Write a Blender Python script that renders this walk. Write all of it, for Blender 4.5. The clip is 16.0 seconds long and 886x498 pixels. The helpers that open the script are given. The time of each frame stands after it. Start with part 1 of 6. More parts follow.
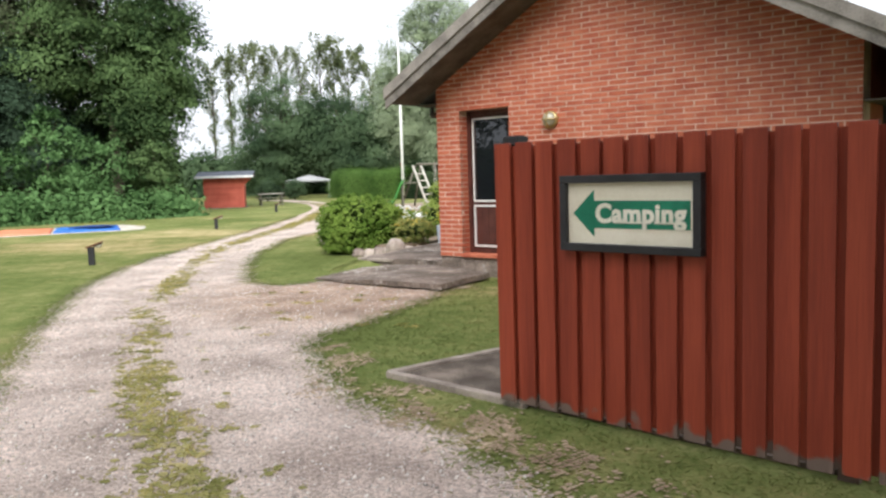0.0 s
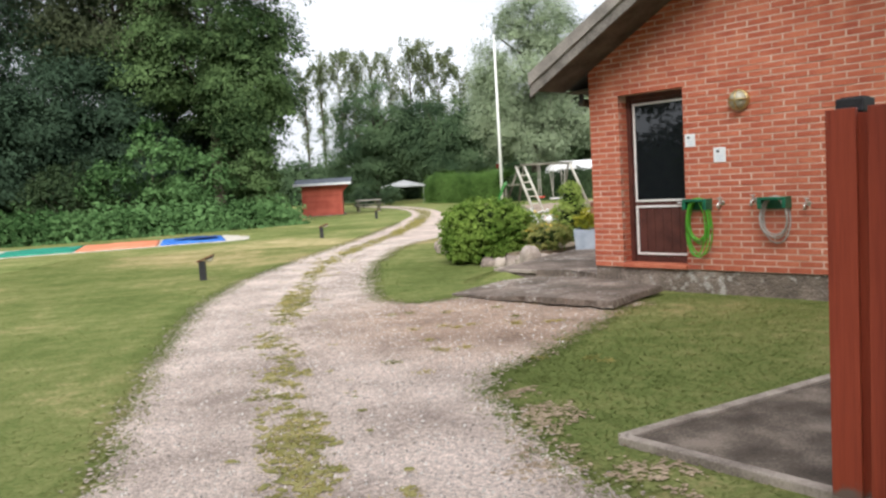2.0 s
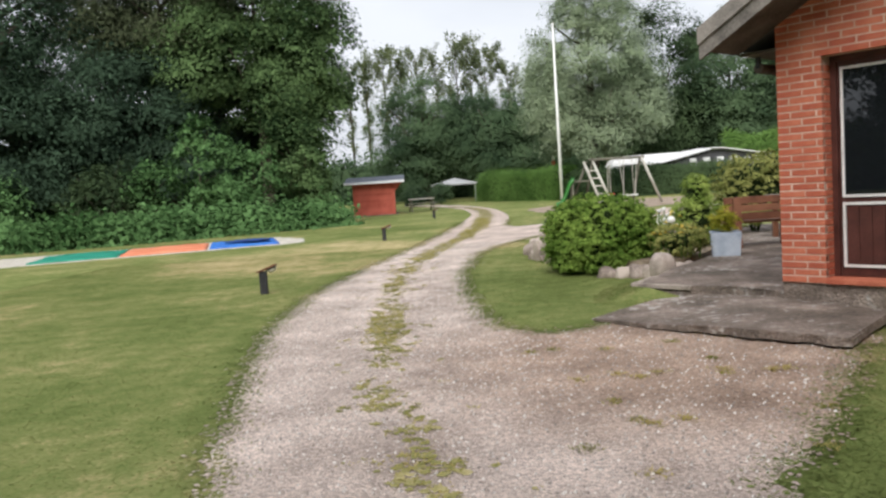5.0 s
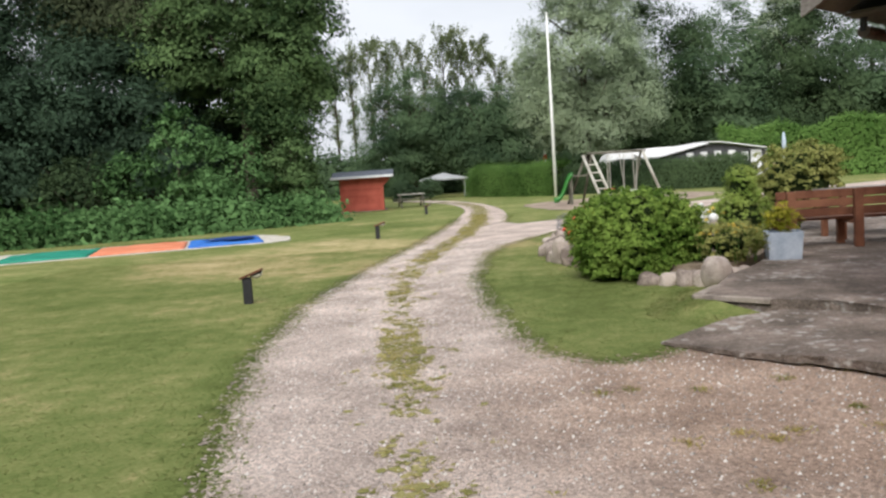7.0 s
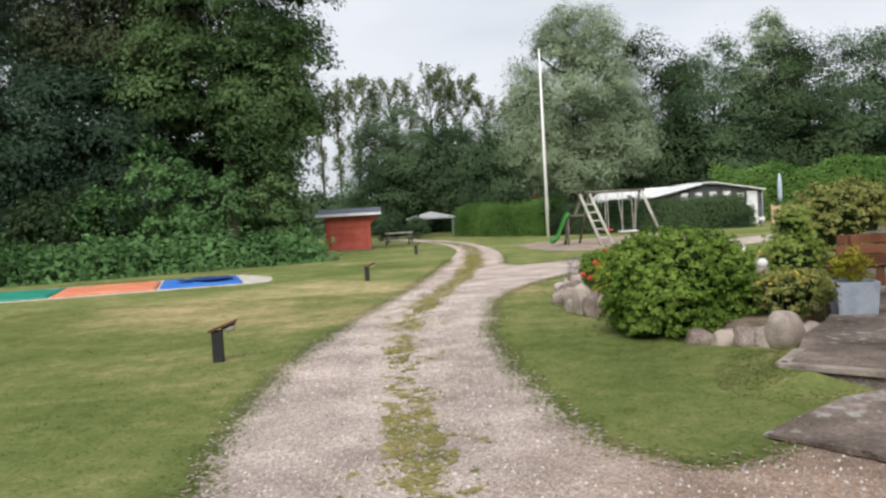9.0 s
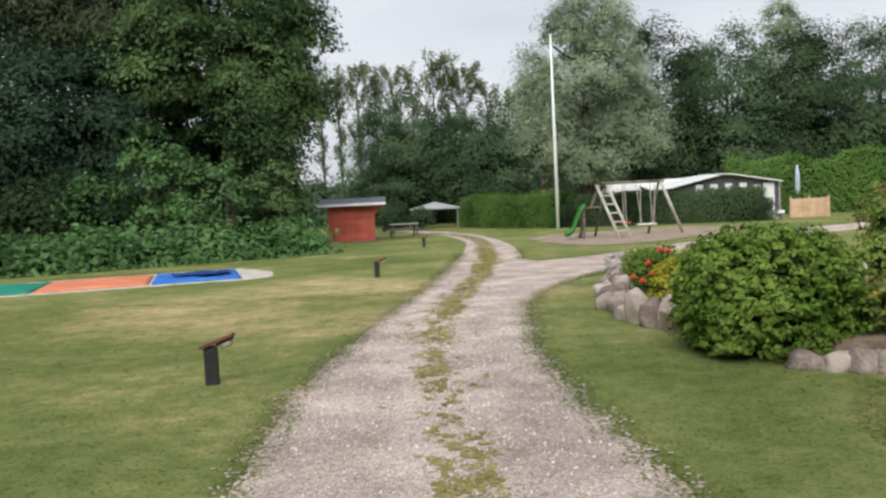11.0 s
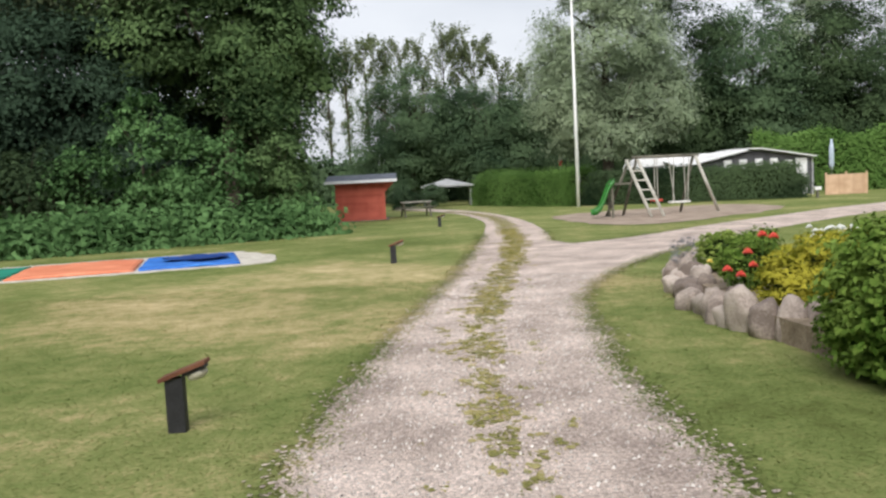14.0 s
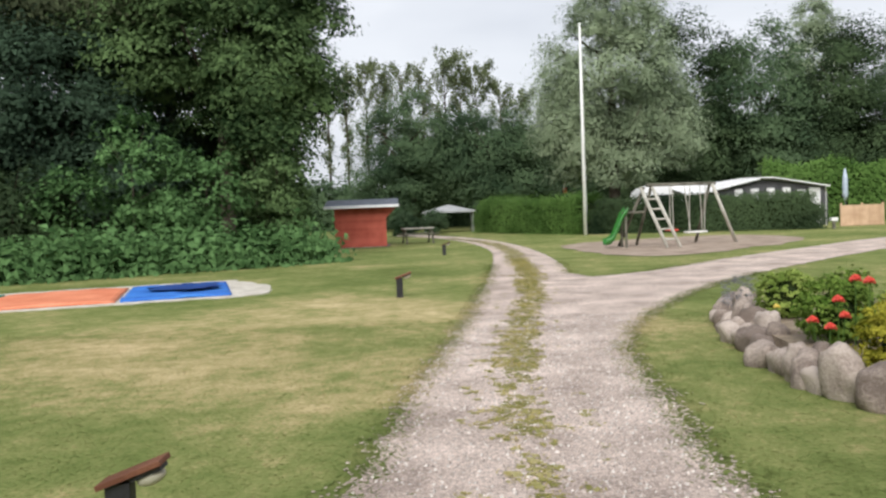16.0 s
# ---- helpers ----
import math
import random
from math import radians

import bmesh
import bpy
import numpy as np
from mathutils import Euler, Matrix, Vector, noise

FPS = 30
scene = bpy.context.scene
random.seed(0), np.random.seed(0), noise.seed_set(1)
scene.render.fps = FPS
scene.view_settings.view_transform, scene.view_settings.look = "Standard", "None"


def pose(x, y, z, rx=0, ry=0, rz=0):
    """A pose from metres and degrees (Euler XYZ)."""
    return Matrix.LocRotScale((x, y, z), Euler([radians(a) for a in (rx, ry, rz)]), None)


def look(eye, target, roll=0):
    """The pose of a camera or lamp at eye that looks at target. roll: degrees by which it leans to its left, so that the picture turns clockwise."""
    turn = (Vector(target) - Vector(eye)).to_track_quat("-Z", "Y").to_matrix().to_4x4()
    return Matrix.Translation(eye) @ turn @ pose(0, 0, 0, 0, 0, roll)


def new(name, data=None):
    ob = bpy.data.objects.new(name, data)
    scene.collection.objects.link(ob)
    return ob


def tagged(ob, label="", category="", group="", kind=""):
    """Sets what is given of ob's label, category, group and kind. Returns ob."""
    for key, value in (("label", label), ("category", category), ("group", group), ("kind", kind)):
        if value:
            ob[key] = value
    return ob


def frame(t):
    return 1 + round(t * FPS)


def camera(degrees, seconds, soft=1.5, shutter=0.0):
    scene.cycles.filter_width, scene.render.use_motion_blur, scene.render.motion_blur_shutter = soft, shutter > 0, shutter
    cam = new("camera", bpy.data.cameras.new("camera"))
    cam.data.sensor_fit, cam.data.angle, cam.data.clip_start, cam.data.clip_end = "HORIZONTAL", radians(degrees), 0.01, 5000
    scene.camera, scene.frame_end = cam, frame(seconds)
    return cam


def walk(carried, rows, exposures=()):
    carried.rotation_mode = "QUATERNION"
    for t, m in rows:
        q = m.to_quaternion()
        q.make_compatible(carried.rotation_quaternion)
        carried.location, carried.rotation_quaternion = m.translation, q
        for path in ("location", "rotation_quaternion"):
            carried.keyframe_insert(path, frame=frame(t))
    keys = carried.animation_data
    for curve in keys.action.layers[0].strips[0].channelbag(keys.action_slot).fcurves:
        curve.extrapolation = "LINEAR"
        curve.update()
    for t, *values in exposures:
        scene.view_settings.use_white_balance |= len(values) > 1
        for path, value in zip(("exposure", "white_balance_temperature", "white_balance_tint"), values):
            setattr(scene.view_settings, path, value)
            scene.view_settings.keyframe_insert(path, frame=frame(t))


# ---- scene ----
import collections
cam = camera(59.1, 16.0, soft=2.5)
PATH = [
    (0, (3.177, -2.003, 1.442), (3.43, -0.028, 1.255), -1.8),
    (0.5, (3.088, -1.613, 1.435), (3.4, 0.354, 1.255), -1.6),
    (1, (2.902, -1.214, 1.447), (3.229, 0.75, 1.256), -2.0),
    (1.5, (2.76, -0.823, 1.42), (2.97, 1.156, 1.227), -3.2),
    (2, (2.519, -0.441, 1.424), (2.551, 1.552, 1.256), -3.4),
    (2.5, (2.285, -0.083, 1.441), (2.309, 1.91, 1.27), -3.0),
    (3, (2.115, 0.303, 1.432), (2.114, 2.296, 1.267), -3.4),
    (3.5, (1.966, 0.664, 1.426), (1.871, 2.656, 1.269), -3.6),
    (4, (1.826, 1.034, 1.443), (1.731, 3.024, 1.277), -3.9),
    (6.5, (1.33, 2.95, 1.385), (1.296, 4.943, 1.222), -3.6),
    (7, (1.201, 3.332, 1.402), (1.172, 5.324, 1.223), -3.8),
    (7.5, (1.137, 3.668, 1.403), (1.131, 5.662, 1.245), -3.6),
    (8, (1.083, 4.025, 1.405), (1.084, 6.018, 1.238), -3.5),
    (8.5, (0.96, 4.413, 1.431), (0.973, 6.411, 1.35), -3.4),
    (9, (0.916, 4.855, 1.388), (0.935, 6.853, 1.306), -3.2),
    (11.5, (0.461, 6.7, 1.434), (0.478, 8.697, 1.324), -2.7),
    (12, (0.392, 7.068, 1.415), (0.395, 9.064, 1.301), -2.9),
    (12.5, (0.297, 7.373, 1.402), (0.296, 9.367, 1.255), -3.0),
    (13, (0.215, 7.791, 1.405), (0.215, 9.783, 1.218), -2.8),
    (13.5, (0.223, 8.067, 1.405), (0.207, 10.06, 1.241), -2.8),
    (14, (0.232, 8.399, 1.402), (0.232, 10.392, 1.24), -2.9),
    (14.5, (0.179, 8.733, 1.412), (0.201, 10.731, 1.328), -2.7),
    (15, (0.152, 9.073, 1.379), (0.163, 11.072, 1.295), -2.5),
    (15.5, (0.085, 9.37, 1.405), (0.092, 11.368, 1.318), -2.3),
    (16, (-0.005, 9.703, 1.447), (0.005, 11.701, 1.349), -2.2),
]
walk(cam, [(t, look(eye, target, roll)) for t, eye, target, roll in PATH], [(0, 1.47), (0.6, 1.53), (1, 1.54), (1.6, 1.42), (2.5, 1.14), (4, 1.0), (6.5, 1.0), (7.5, 0.95), (9, 0.87), (11.5, 0.77), (12.4, 1.02), (13.1, 0.98), (14.5, 0.9), (16, 0.92)])

# ---- world and sun: a bright overcast day ----
world = bpy.data.worlds.new("overcast_sky")
scene.world = world
world.use_nodes = True
wn, wl = world.node_tree.nodes, world.node_tree.links
wn.clear()
w_out, w_bg = wn.new("ShaderNodeOutputWorld"), wn.new("ShaderNodeBackground")
w_sky = wn.new("ShaderNodeTexSky")
w_sky.sky_type, w_sky.sun_disc = "NISHITA", False
w_sky.sun_elevation, w_sky.sun_rotation = radians(41), radians(191)
w_sky.dust_density, w_sky.air_density = 4.0, 1.0
w_co, w_noise, w_ramp = wn.new("ShaderNodeTexCoord"), wn.new("ShaderNodeTexNoise"), wn.new("ShaderNodeValToRGB")
w_map = wn.new("ShaderNodeMapping")
w_map.inputs["Scale"].default_value = (1, 1, 3.5)
w_noise.inputs["Scale"].default_value, w_noise.inputs["Detail"].default_value = 1.6, 5
w_ramp.color_ramp.elements[0].position, w_ramp.color_ramp.elements[0].color = 0.35, (3.4, 3.6, 4.0, 1)
w_ramp.color_ramp.elements[1].position, w_ramp.color_ramp.elements[1].color = 0.65, (4.8, 4.95, 5.25, 1)
w_mix = wn.new("ShaderNodeMix")
w_mix.data_type = "RGBA"
w_mix.inputs["Factor"].default_value = 0.92
wl.new(w_co.outputs["Generated"], w_map.inputs["Vector"])
wl.new(w_map.outputs["Vector"], w_noise.inputs["Vector"])
wl.new(w_noise.outputs["Fac"], w_ramp.inputs["Fac"])
wl.new(w_sky.outputs["Color"], w_mix.inputs["A"])
wl.new(w_ramp.outputs["Color"], w_mix.inputs["B"])
wl.new(w_mix.outputs["Result"], w_bg.inputs["Color"])
w_bg.inputs["Strength"].default_value = 0.1
wl.new(w_bg.outputs["Background"], w_out.inputs["Surface"])
sun = new("sun", bpy.data.lights.new("sun", "SUN"))
sun.data.energy, sun.data.angle, sun.data.color = 1.75, radians(40), (1, 0.985, 0.96)
sun.matrix_world = look((-5.5, -28, 24.5), (0, 0, 0))


# ---- materials ----
def surf(name, dark, light, scale=6.0, rough=0.8, bump=0.2, fine=60.0, mid=None, metal=0.0, spread=0.0, island=False, spec=0.5, dist=0.01):
    """Two-scale noise colour between two tones, a fine bump, and a tone per object or island."""
    m = bpy.data.materials.new(name)
    m.use_nodes = True
    n, k = m.node_tree.nodes, m.node_tree.links
    b = n["Principled BSDF"]
    b.inputs["Roughness"].default_value, b.inputs["Metallic"].default_value = rough, metal
    b.inputs["Specular IOR Level"].default_value = spec
    co = n.new("ShaderNodeTexCoord")
    big, small = n.new("ShaderNodeTexNoise"), n.new("ShaderNodeTexNoise")
    big.inputs["Scale"].default_value, big.inputs["Detail"].default_value = scale, 6
    small.inputs["Scale"].default_value, small.inputs["Detail"].default_value = fine, 3
    k.new(co.outputs["Object"], big.inputs["Vector"])
    k.new(co.outputs["Object"], small.inputs["Vector"])
    add = n.new("ShaderNodeMath")
    add.operation = "MULTIPLY_ADD"
    add.inputs[1].default_value, add.inputs[2].default_value = 0.45, -0.22
    k.new(small.outputs["Fac"], add.inputs[0])
    tot = n.new("ShaderNodeMath")
    k.new(big.outputs["Fac"], tot.inputs[0])
    k.new(add.outputs[0], tot.inputs[1])
    last = tot
    if spread:
        src = n.new("ShaderNodeNewGeometry") if island else n.new("ShaderNodeObjectInfo")
        sp = n.new("ShaderNodeMath")
        sp.operation = "MULTIPLY_ADD"
        sp.inputs[1].default_value = spread
        off = n.new("ShaderNodeMath")
        off.inputs[1].default_value = -spread / 2
        k.new(src.outputs["Random Per Island"] if island else src.outputs["Random"], sp.inputs[0])
        k.new(tot.outputs[0], off.inputs[0])
        k.new(off.outputs[0], sp.inputs[2])
        last = sp
    r = n.new("ShaderNodeValToRGB")
    r.color_ramp.elements[0].position, r.color_ramp.elements[0].color = 0.3, (*dark, 1)
    r.color_ramp.elements[1].position, r.color_ramp.elements[1].color = 0.7, (*light, 1)
    if mid:
        e = r.color_ramp.elements.new(0.5)
        e.color = (*mid, 1)
    k.new(last.outputs[0], r.inputs["Fac"])
    k.new(r.outputs["Color"], b.inputs["Base Color"])
    if bump:
        bp = n.new("ShaderNodeBump")
        bp.inputs["Strength"].default_value, bp.inputs["Distance"].default_value = bump, dist
        k.new(small.outputs["Fac"], bp.inputs["Height"])
        k.new(bp.outputs["Normal"], b.inputs["Normal"])
    return m


def leafy(name, dark, light, rough=0.5, glow=0.35, scale=0.35, spread=0.28):
    """Leaves: a tone per leaf, drifting over the crown, some light shining through."""
    m = surf(name, dark, light, scale, 0.75, 0, 3.0, spread=spread, island=True, spec=0.08)
    n, k = m.node_tree.nodes, m.node_tree.links
    b, out = n["Principled BSDF"], n["Material Output"]
    tr, mix = n.new("ShaderNodeBsdfTranslucent"), n.new("ShaderNodeMixShader")
    ramp = next(x for x in n if x.type == "VALTORGB")
    k.new(ramp.outputs["Color"], tr.inputs["Color"])
    mix.inputs["Fac"].default_value = glow
    k.new(b.outputs[0], mix.inputs[1])
    k.new(tr.outputs[0], mix.inputs[2])
    k.new(mix.outputs[0], out.inputs["Surface"])
    return m


def grass_tone(m, jitter):
    """Lawn colours: green, olive and straw in patches, two drier stretches and a greener one, with a fine grain."""
    n, k = m.node_tree.nodes, m.node_tree.links
    co = n.new("ShaderNodeTexCoord")
    total = None
    for scale, weight, detail, squash in ((0.30, 0.95, 4, 1.0), (1.3, 0.55, 5, 1.0), (5.0, 0.55, 4, 1.0), (30.0, 0.5, 3, 1.0)):
        mp, nz, mul = n.new("ShaderNodeMapping"), n.new("ShaderNodeTexNoise"), n.new("ShaderNodeMath")
        mp.inputs["Scale"].default_value = (squash, 1, 1)
        nz.inputs["Scale"].default_value, nz.inputs["Detail"].default_value = scale, detail
        k.new(co.outputs["Object"], mp.inputs["Vector"])
        k.new(mp.outputs["Vector"], nz.inputs["Vector"])
        mul.operation = "MULTIPLY_ADD"
        mul.inputs[1].default_value, mul.inputs[2].default_value = weight, -weight / 2
        k.new(nz.outputs["Fac"], mul.inputs[0])
        if total is None:
            total = mul
        else:
            add = n.new("ShaderNodeMath")
            k.new(total.outputs[0], add.inputs[0])
            k.new(mul.outputs[0], add.inputs[1])
            total = add
    for spot, reach, amount in (((-1.8, 19.0, 0), 5.5, 0.23), ((5.6, 5.0, 0), 4.2, 0.03), ((2.6, 12.2, 0), 2.6, -0.05)):
        far, ramp, add = n.new("ShaderNodeVectorMath"), n.new("ShaderNodeMapRange"), n.new("ShaderNodeMath")
        far.operation = "DISTANCE"
        far.inputs[1].default_value = spot
        k.new(co.outputs["Object"], far.inputs[0])
        ramp.interpolation_type = "SMOOTHSTEP"
        ramp.inputs["From Min"].default_value, ramp.inputs["From Max"].default_value = reach * 0.35, reach
        ramp.inputs["To Min"].default_value, ramp.inputs["To Max"].default_value = amount, 0.0
        k.new(far.outputs["Value"], ramp.inputs["Value"])
        k.new(total.outputs[0], add.inputs[0])
        k.new(ramp.outputs["Result"], add.inputs[1])
        total = add
    if jitter:
        geo, mul, add = n.new("ShaderNodeNewGeometry"), n.new("ShaderNodeMath"), n.new("ShaderNodeMath")
        mul.operation = "MULTIPLY_ADD"
        mul.inputs[1].default_value, mul.inputs[2].default_value = jitter, -jitter / 2
        k.new(geo.outputs["Random Per Island"], mul.inputs[0])
        k.new(mul.outputs[0], add.inputs[0])
        k.new(total.outputs[0], add.inputs[1])
        total = add
    mid = n.new("ShaderNodeMath")
    mid.inputs[1].default_value = 0.46
    k.new(total.outputs[0], mid.inputs[0])
    r = next(x for x in n if x.type == "VALTORGB")
    el = r.color_ramp.elements
    while len(el) > 2:
        el.remove(el[1])
    el[0].position, el[0].color = 0.12, (0.100, 0.118, 0.034, 1)
    el[1].position, el[1].color = 0.95, (0.56, 0.455, 0.265, 1)
    for at, colour in ((0.34, (0.146, 0.184, 0.056, 1)), (0.54, (0.216, 0.234, 0.084, 1)), (0.74, (0.390, 0.330, 0.162, 1))):
        el.new(at).color = colour
    k.new(mid.outputs[0], r.inputs["Fac"])


M_LAWN = surf("lawn", (0.1, 0.1, 0.03), (0.4, 0.35, 0.17), 0.42, 0.95, 0.35, 45, spec=0.05, dist=0.02)
grass_tone(M_LAWN, 0)
M_BLADE = leafy("grass_blade", (0.1, 0.1, 0.03), (0.4, 0.35, 0.17), 0.6, 0.4, 0.42, 0.06)
grass_tone(M_BLADE, 0.14)
M_MOSS = surf("dry_moss", (0.155, 0.155, 0.050), (0.48, 0.405, 0.205), 5, 0.95, 0.5, 60, mid=(0.295, 0.275, 0.105), spec=0.1, dist=0.02)
M_TUFT = leafy("tuft_blade", (0.191, 0.207, 0.054), (0.570, 0.468, 0.180), 0.6, 0.5, 1.5)
M_GRAVEL = surf("gravel", (0.345, 0.275, 0.236), (0.70, 0.58, 0.512), 1.3, 0.95, 0.7, 90, mid=(0.525, 0.428, 0.372), spec=0.2, dist=0.02)


def stony(m, size, amount):
    """Sets single stones of random tone into a ground material."""
    n, k = m.node_tree.nodes, m.node_tree.links
    b = n["Principled BSDF"]
    co, vor = n.new("ShaderNodeTexCoord"), n.new("ShaderNodeTexVoronoi")
    vor.inputs["Scale"].default_value = 1 / size
    k.new(co.outputs["Object"], vor.inputs["Vector"])
    hsv, mul = n.new("ShaderNodeHueSaturation"), n.new("ShaderNodeMath")
    mul.operation = "MULTIPLY_ADD"
    mul.inputs[1].default_value, mul.inputs[2].default_value = amount, 1 - amount * 0.45
    sep = n.new("ShaderNodeSeparateColor")
    k.new(vor.outputs["Color"], sep.inputs[0])
    k.new(sep.outputs[0], mul.inputs[0])
    k.new(mul.outputs[0], hsv.inputs["Value"])
    k.new(b.inputs["Base Color"].links[0].from_socket, hsv.inputs["Color"])
    k.new(hsv.outputs["Color"], b.inputs["Base Color"])
    bp = n.new("ShaderNodeBump")
    bp.invert = True
    bp.inputs["Strength"].default_value, bp.inputs["Distance"].default_value = 0.7, size * 0.6
    k.new(vor.outputs["Distance"], bp.inputs["Height"])
    k.new(b.inputs["Normal"].links[0].from_socket, bp.inputs["Normal"])
    k.new(bp.outputs["Normal"], b.inputs["Normal"])


stony(M_GRAVEL, 0.016, 0.6)
stony(M_GRAVEL, 0.007, 0.3)


def earthy(m, spot, reach, tint):
    """Brown earth trodden into the gravel round one spot, thinning out with an uneven rim."""
    n, k = m.node_tree.nodes, m.node_tree.links
    b = n["Principled BSDF"]
    co, far, wob = n.new("ShaderNodeTexCoord"), n.new("ShaderNodeVectorMath"), n.new("ShaderNodeTexNoise")
    far.operation = "DISTANCE"
    far.inputs[1].default_value = spot
    wob.inputs["Scale"].default_value = 2.5
    k.new(co.outputs["Object"], far.inputs[0])
    k.new(co.outputs["Object"], wob.inputs["Vector"])
    add, ramp, mix = n.new("ShaderNodeMath"), n.new("ShaderNodeMapRange"), n.new("ShaderNodeMix")
    k.new(far.outputs["Value"], add.inputs[0])
    k.new(wob.outputs["Fac"], add.inputs[1])
    ramp.inputs["From Min"].default_value, ramp.inputs["From Max"].default_value = reach * 0.5 + 0.5, reach + 0.5
    ramp.inputs["To Min"].default_value, ramp.inputs["To Max"].default_value = 1.0, 0.0
    k.new(add.outputs[0], ramp.inputs["Value"])
    mix.data_type, mix.blend_type = "RGBA", "MULTIPLY"
    k.new(ramp.outputs["Result"], mix.inputs[0])
    k.new(b.inputs["Base Color"].links[0].from_socket, mix.inputs[6])
    mix.inputs[7].default_value = (*tint, 1)
    k.new(mix.outputs[2], b.inputs["Base Color"])


earthy(M_GRAVEL, (3.7, 7.9, 0), 3.0, (0.76, 0.67, 0.59))
M_PEBBLE = surf("pebble", (0.24, 0.205, 0.185), (0.76, 0.71, 0.66), 8, 0.85, 0, 60, spread=0.8, island=True, spec=0.3)
M_EARTH = surf("dry_earth", (0.28, 0.20, 0.135), (0.54, 0.42, 0.30), 2.5, 0.95, 0.6, 60, spec=0.1)
stony(M_EARTH, 0.016, 0.4)
M_SAND = surf("sand", (0.25, 0.19, 0.15), (0.42, 0.34, 0.27), 1.5, 0.95, 0.5, 90, spec=0.1)
M_SOIL = surf("soil", (0.16, 0.12, 0.085), (0.38, 0.31, 0.23), 4, 0.95, 0.8, 40, spec=0.1)
M_BRICK = surf("brick", (0.375, 0.092, 0.054), (0.55, 0.178, 0.104), 5, 0.85, 0.35, 90, mid=(0.46, 0.130, 0.074), spread=0.25, spec=0.25)
M_BRICK_I = surf("brick_far", (0.375, 0.092, 0.054), (0.55, 0.178, 0.104), 5, 0.85, 0.35, 90, mid=(0.46, 0.130, 0.074), spread=0.25, island=True, spec=0.25)
M_MORTAR = surf("mortar", (0.48, 0.31, 0.235), (0.76, 0.58, 0.48), 3, 0.95, 0.4, 120, spec=0.15)
M_CONC = surf("concrete", (0.105, 0.085, 0.068), (0.315, 0.252, 0.212), 2.2, 0.9, 0.6, 70, mid=(0.195, 0.155, 0.129), spec=0.25)
stony(M_CONC, 0.03, 0.4)


def lichen(m, size, share, tone):
    """Pale crusts scattered over weathered concrete."""
    n, k = m.node_tree.nodes, m.node_tree.links
    b = n["Principled BSDF"]
    co, nz, wide = n.new("ShaderNodeTexCoord"), n.new("ShaderNodeTexNoise"), n.new("ShaderNodeTexNoise")
    nz.inputs["Scale"].default_value, nz.inputs["Detail"].default_value = 1 / size, 6
    wide.inputs["Scale"].default_value = 1.1
    add, ramp, mix = n.new("ShaderNodeMath"), n.new("ShaderNodeValToRGB"), n.new("ShaderNodeMix")
    add.operation = "MULTIPLY_ADD"
    add.inputs[1].default_value = 0.6
    k.new(co.outputs["Object"], nz.inputs["Vector"])
    k.new(co.outputs["Object"], wide.inputs["Vector"])
    k.new(wide.outputs["Fac"], add.inputs[0])
    k.new(nz.outputs["Fac"], add.inputs[2])
    ramp.color_ramp.elements[0].position, ramp.color_ramp.elements[1].position = 0.98 - share, 1.10 - share
    k.new(add.outputs[0], ramp.inputs["Fac"])
    mix.data_type = "RGBA"
    k.new(ramp.outputs["Color"], mix.inputs["Factor"])
    k.new(b.inputs["Base Color"].links[0].from_socket, mix.inputs["A"])
    mix.inputs["B"].default_value = (*tone, 1)
    k.new(mix.outputs["Result"], b.inputs["Base Color"])


lichen(M_CONC, 0.09, 0.09, (0.42, 0.385, 0.35))
M_SLAB = surf("dark_slab", (0.060, 0.047, 0.037), (0.26, 0.21, 0.17), 3.0, 0.9, 0.5, 70, mid=(0.115, 0.092, 0.073), spec=0.25)
M_KERB = surf("kerb_concrete", (0.20, 0.165, 0.14), (0.48, 0.41, 0.35), 5, 0.9, 0.5, 80, spec=0.2)
M_REDWOOD = surf("red_paint", (0.200, 0.034, 0.018), (0.330, 0.062, 0.031), 3.5, 0.5, 0.25, 40, mid=(0.262, 0.046, 0.024), spread=0.22, spec=0.3)


def worn_foot(m, top, bare):
    """Paint worn to bare grey wood in patches near the ground."""
    n, k = m.node_tree.nodes, m.node_tree.links
    b = n["Principled BSDF"]
    co, sep, nz = n.new("ShaderNodeTexCoord"), n.new("ShaderNodeSeparateXYZ"), n.new("ShaderNodeTexNoise")
    nz.inputs["Scale"].default_value, nz.inputs["Detail"].default_value = 7, 6
    k.new(co.outputs["Object"], sep.inputs[0])
    k.new(co.outputs["Object"], nz.inputs["Vector"])
    h = n.new("ShaderNodeMapRange")
    h.inputs["From Min"].default_value, h.inputs["From Max"].default_value = 0.05, top
    h.inputs["To Min"].default_value, h.inputs["To Max"].default_value = 0.26, -0.35
    k.new(sep.outputs["Z"], h.inputs["Value"])
    add = n.new("ShaderNodeMath")
    k.new(nz.outputs["Fac"], add.inputs[0])
    k.new(h.outputs["Result"], add.inputs[1])
    ramp = n.new("ShaderNodeValToRGB")
    ramp.color_ramp.elements[0].position, ramp.color_ramp.elements[1].position = 0.58, 0.68
    k.new(add.outputs[0], ramp.inputs["Fac"])
    mix = n.new("ShaderNodeMix")
    mix.data_type = "RGBA"
    k.new(ramp.outputs["Color"], mix.inputs["Factor"])
    k.new(b.inputs["Base Color"].links[0].from_socket, mix.inputs["A"])
    mix.inputs["B"].default_value = (*bare, 1)
    k.new(mix.outputs["Result"], b.inputs["Base Color"])


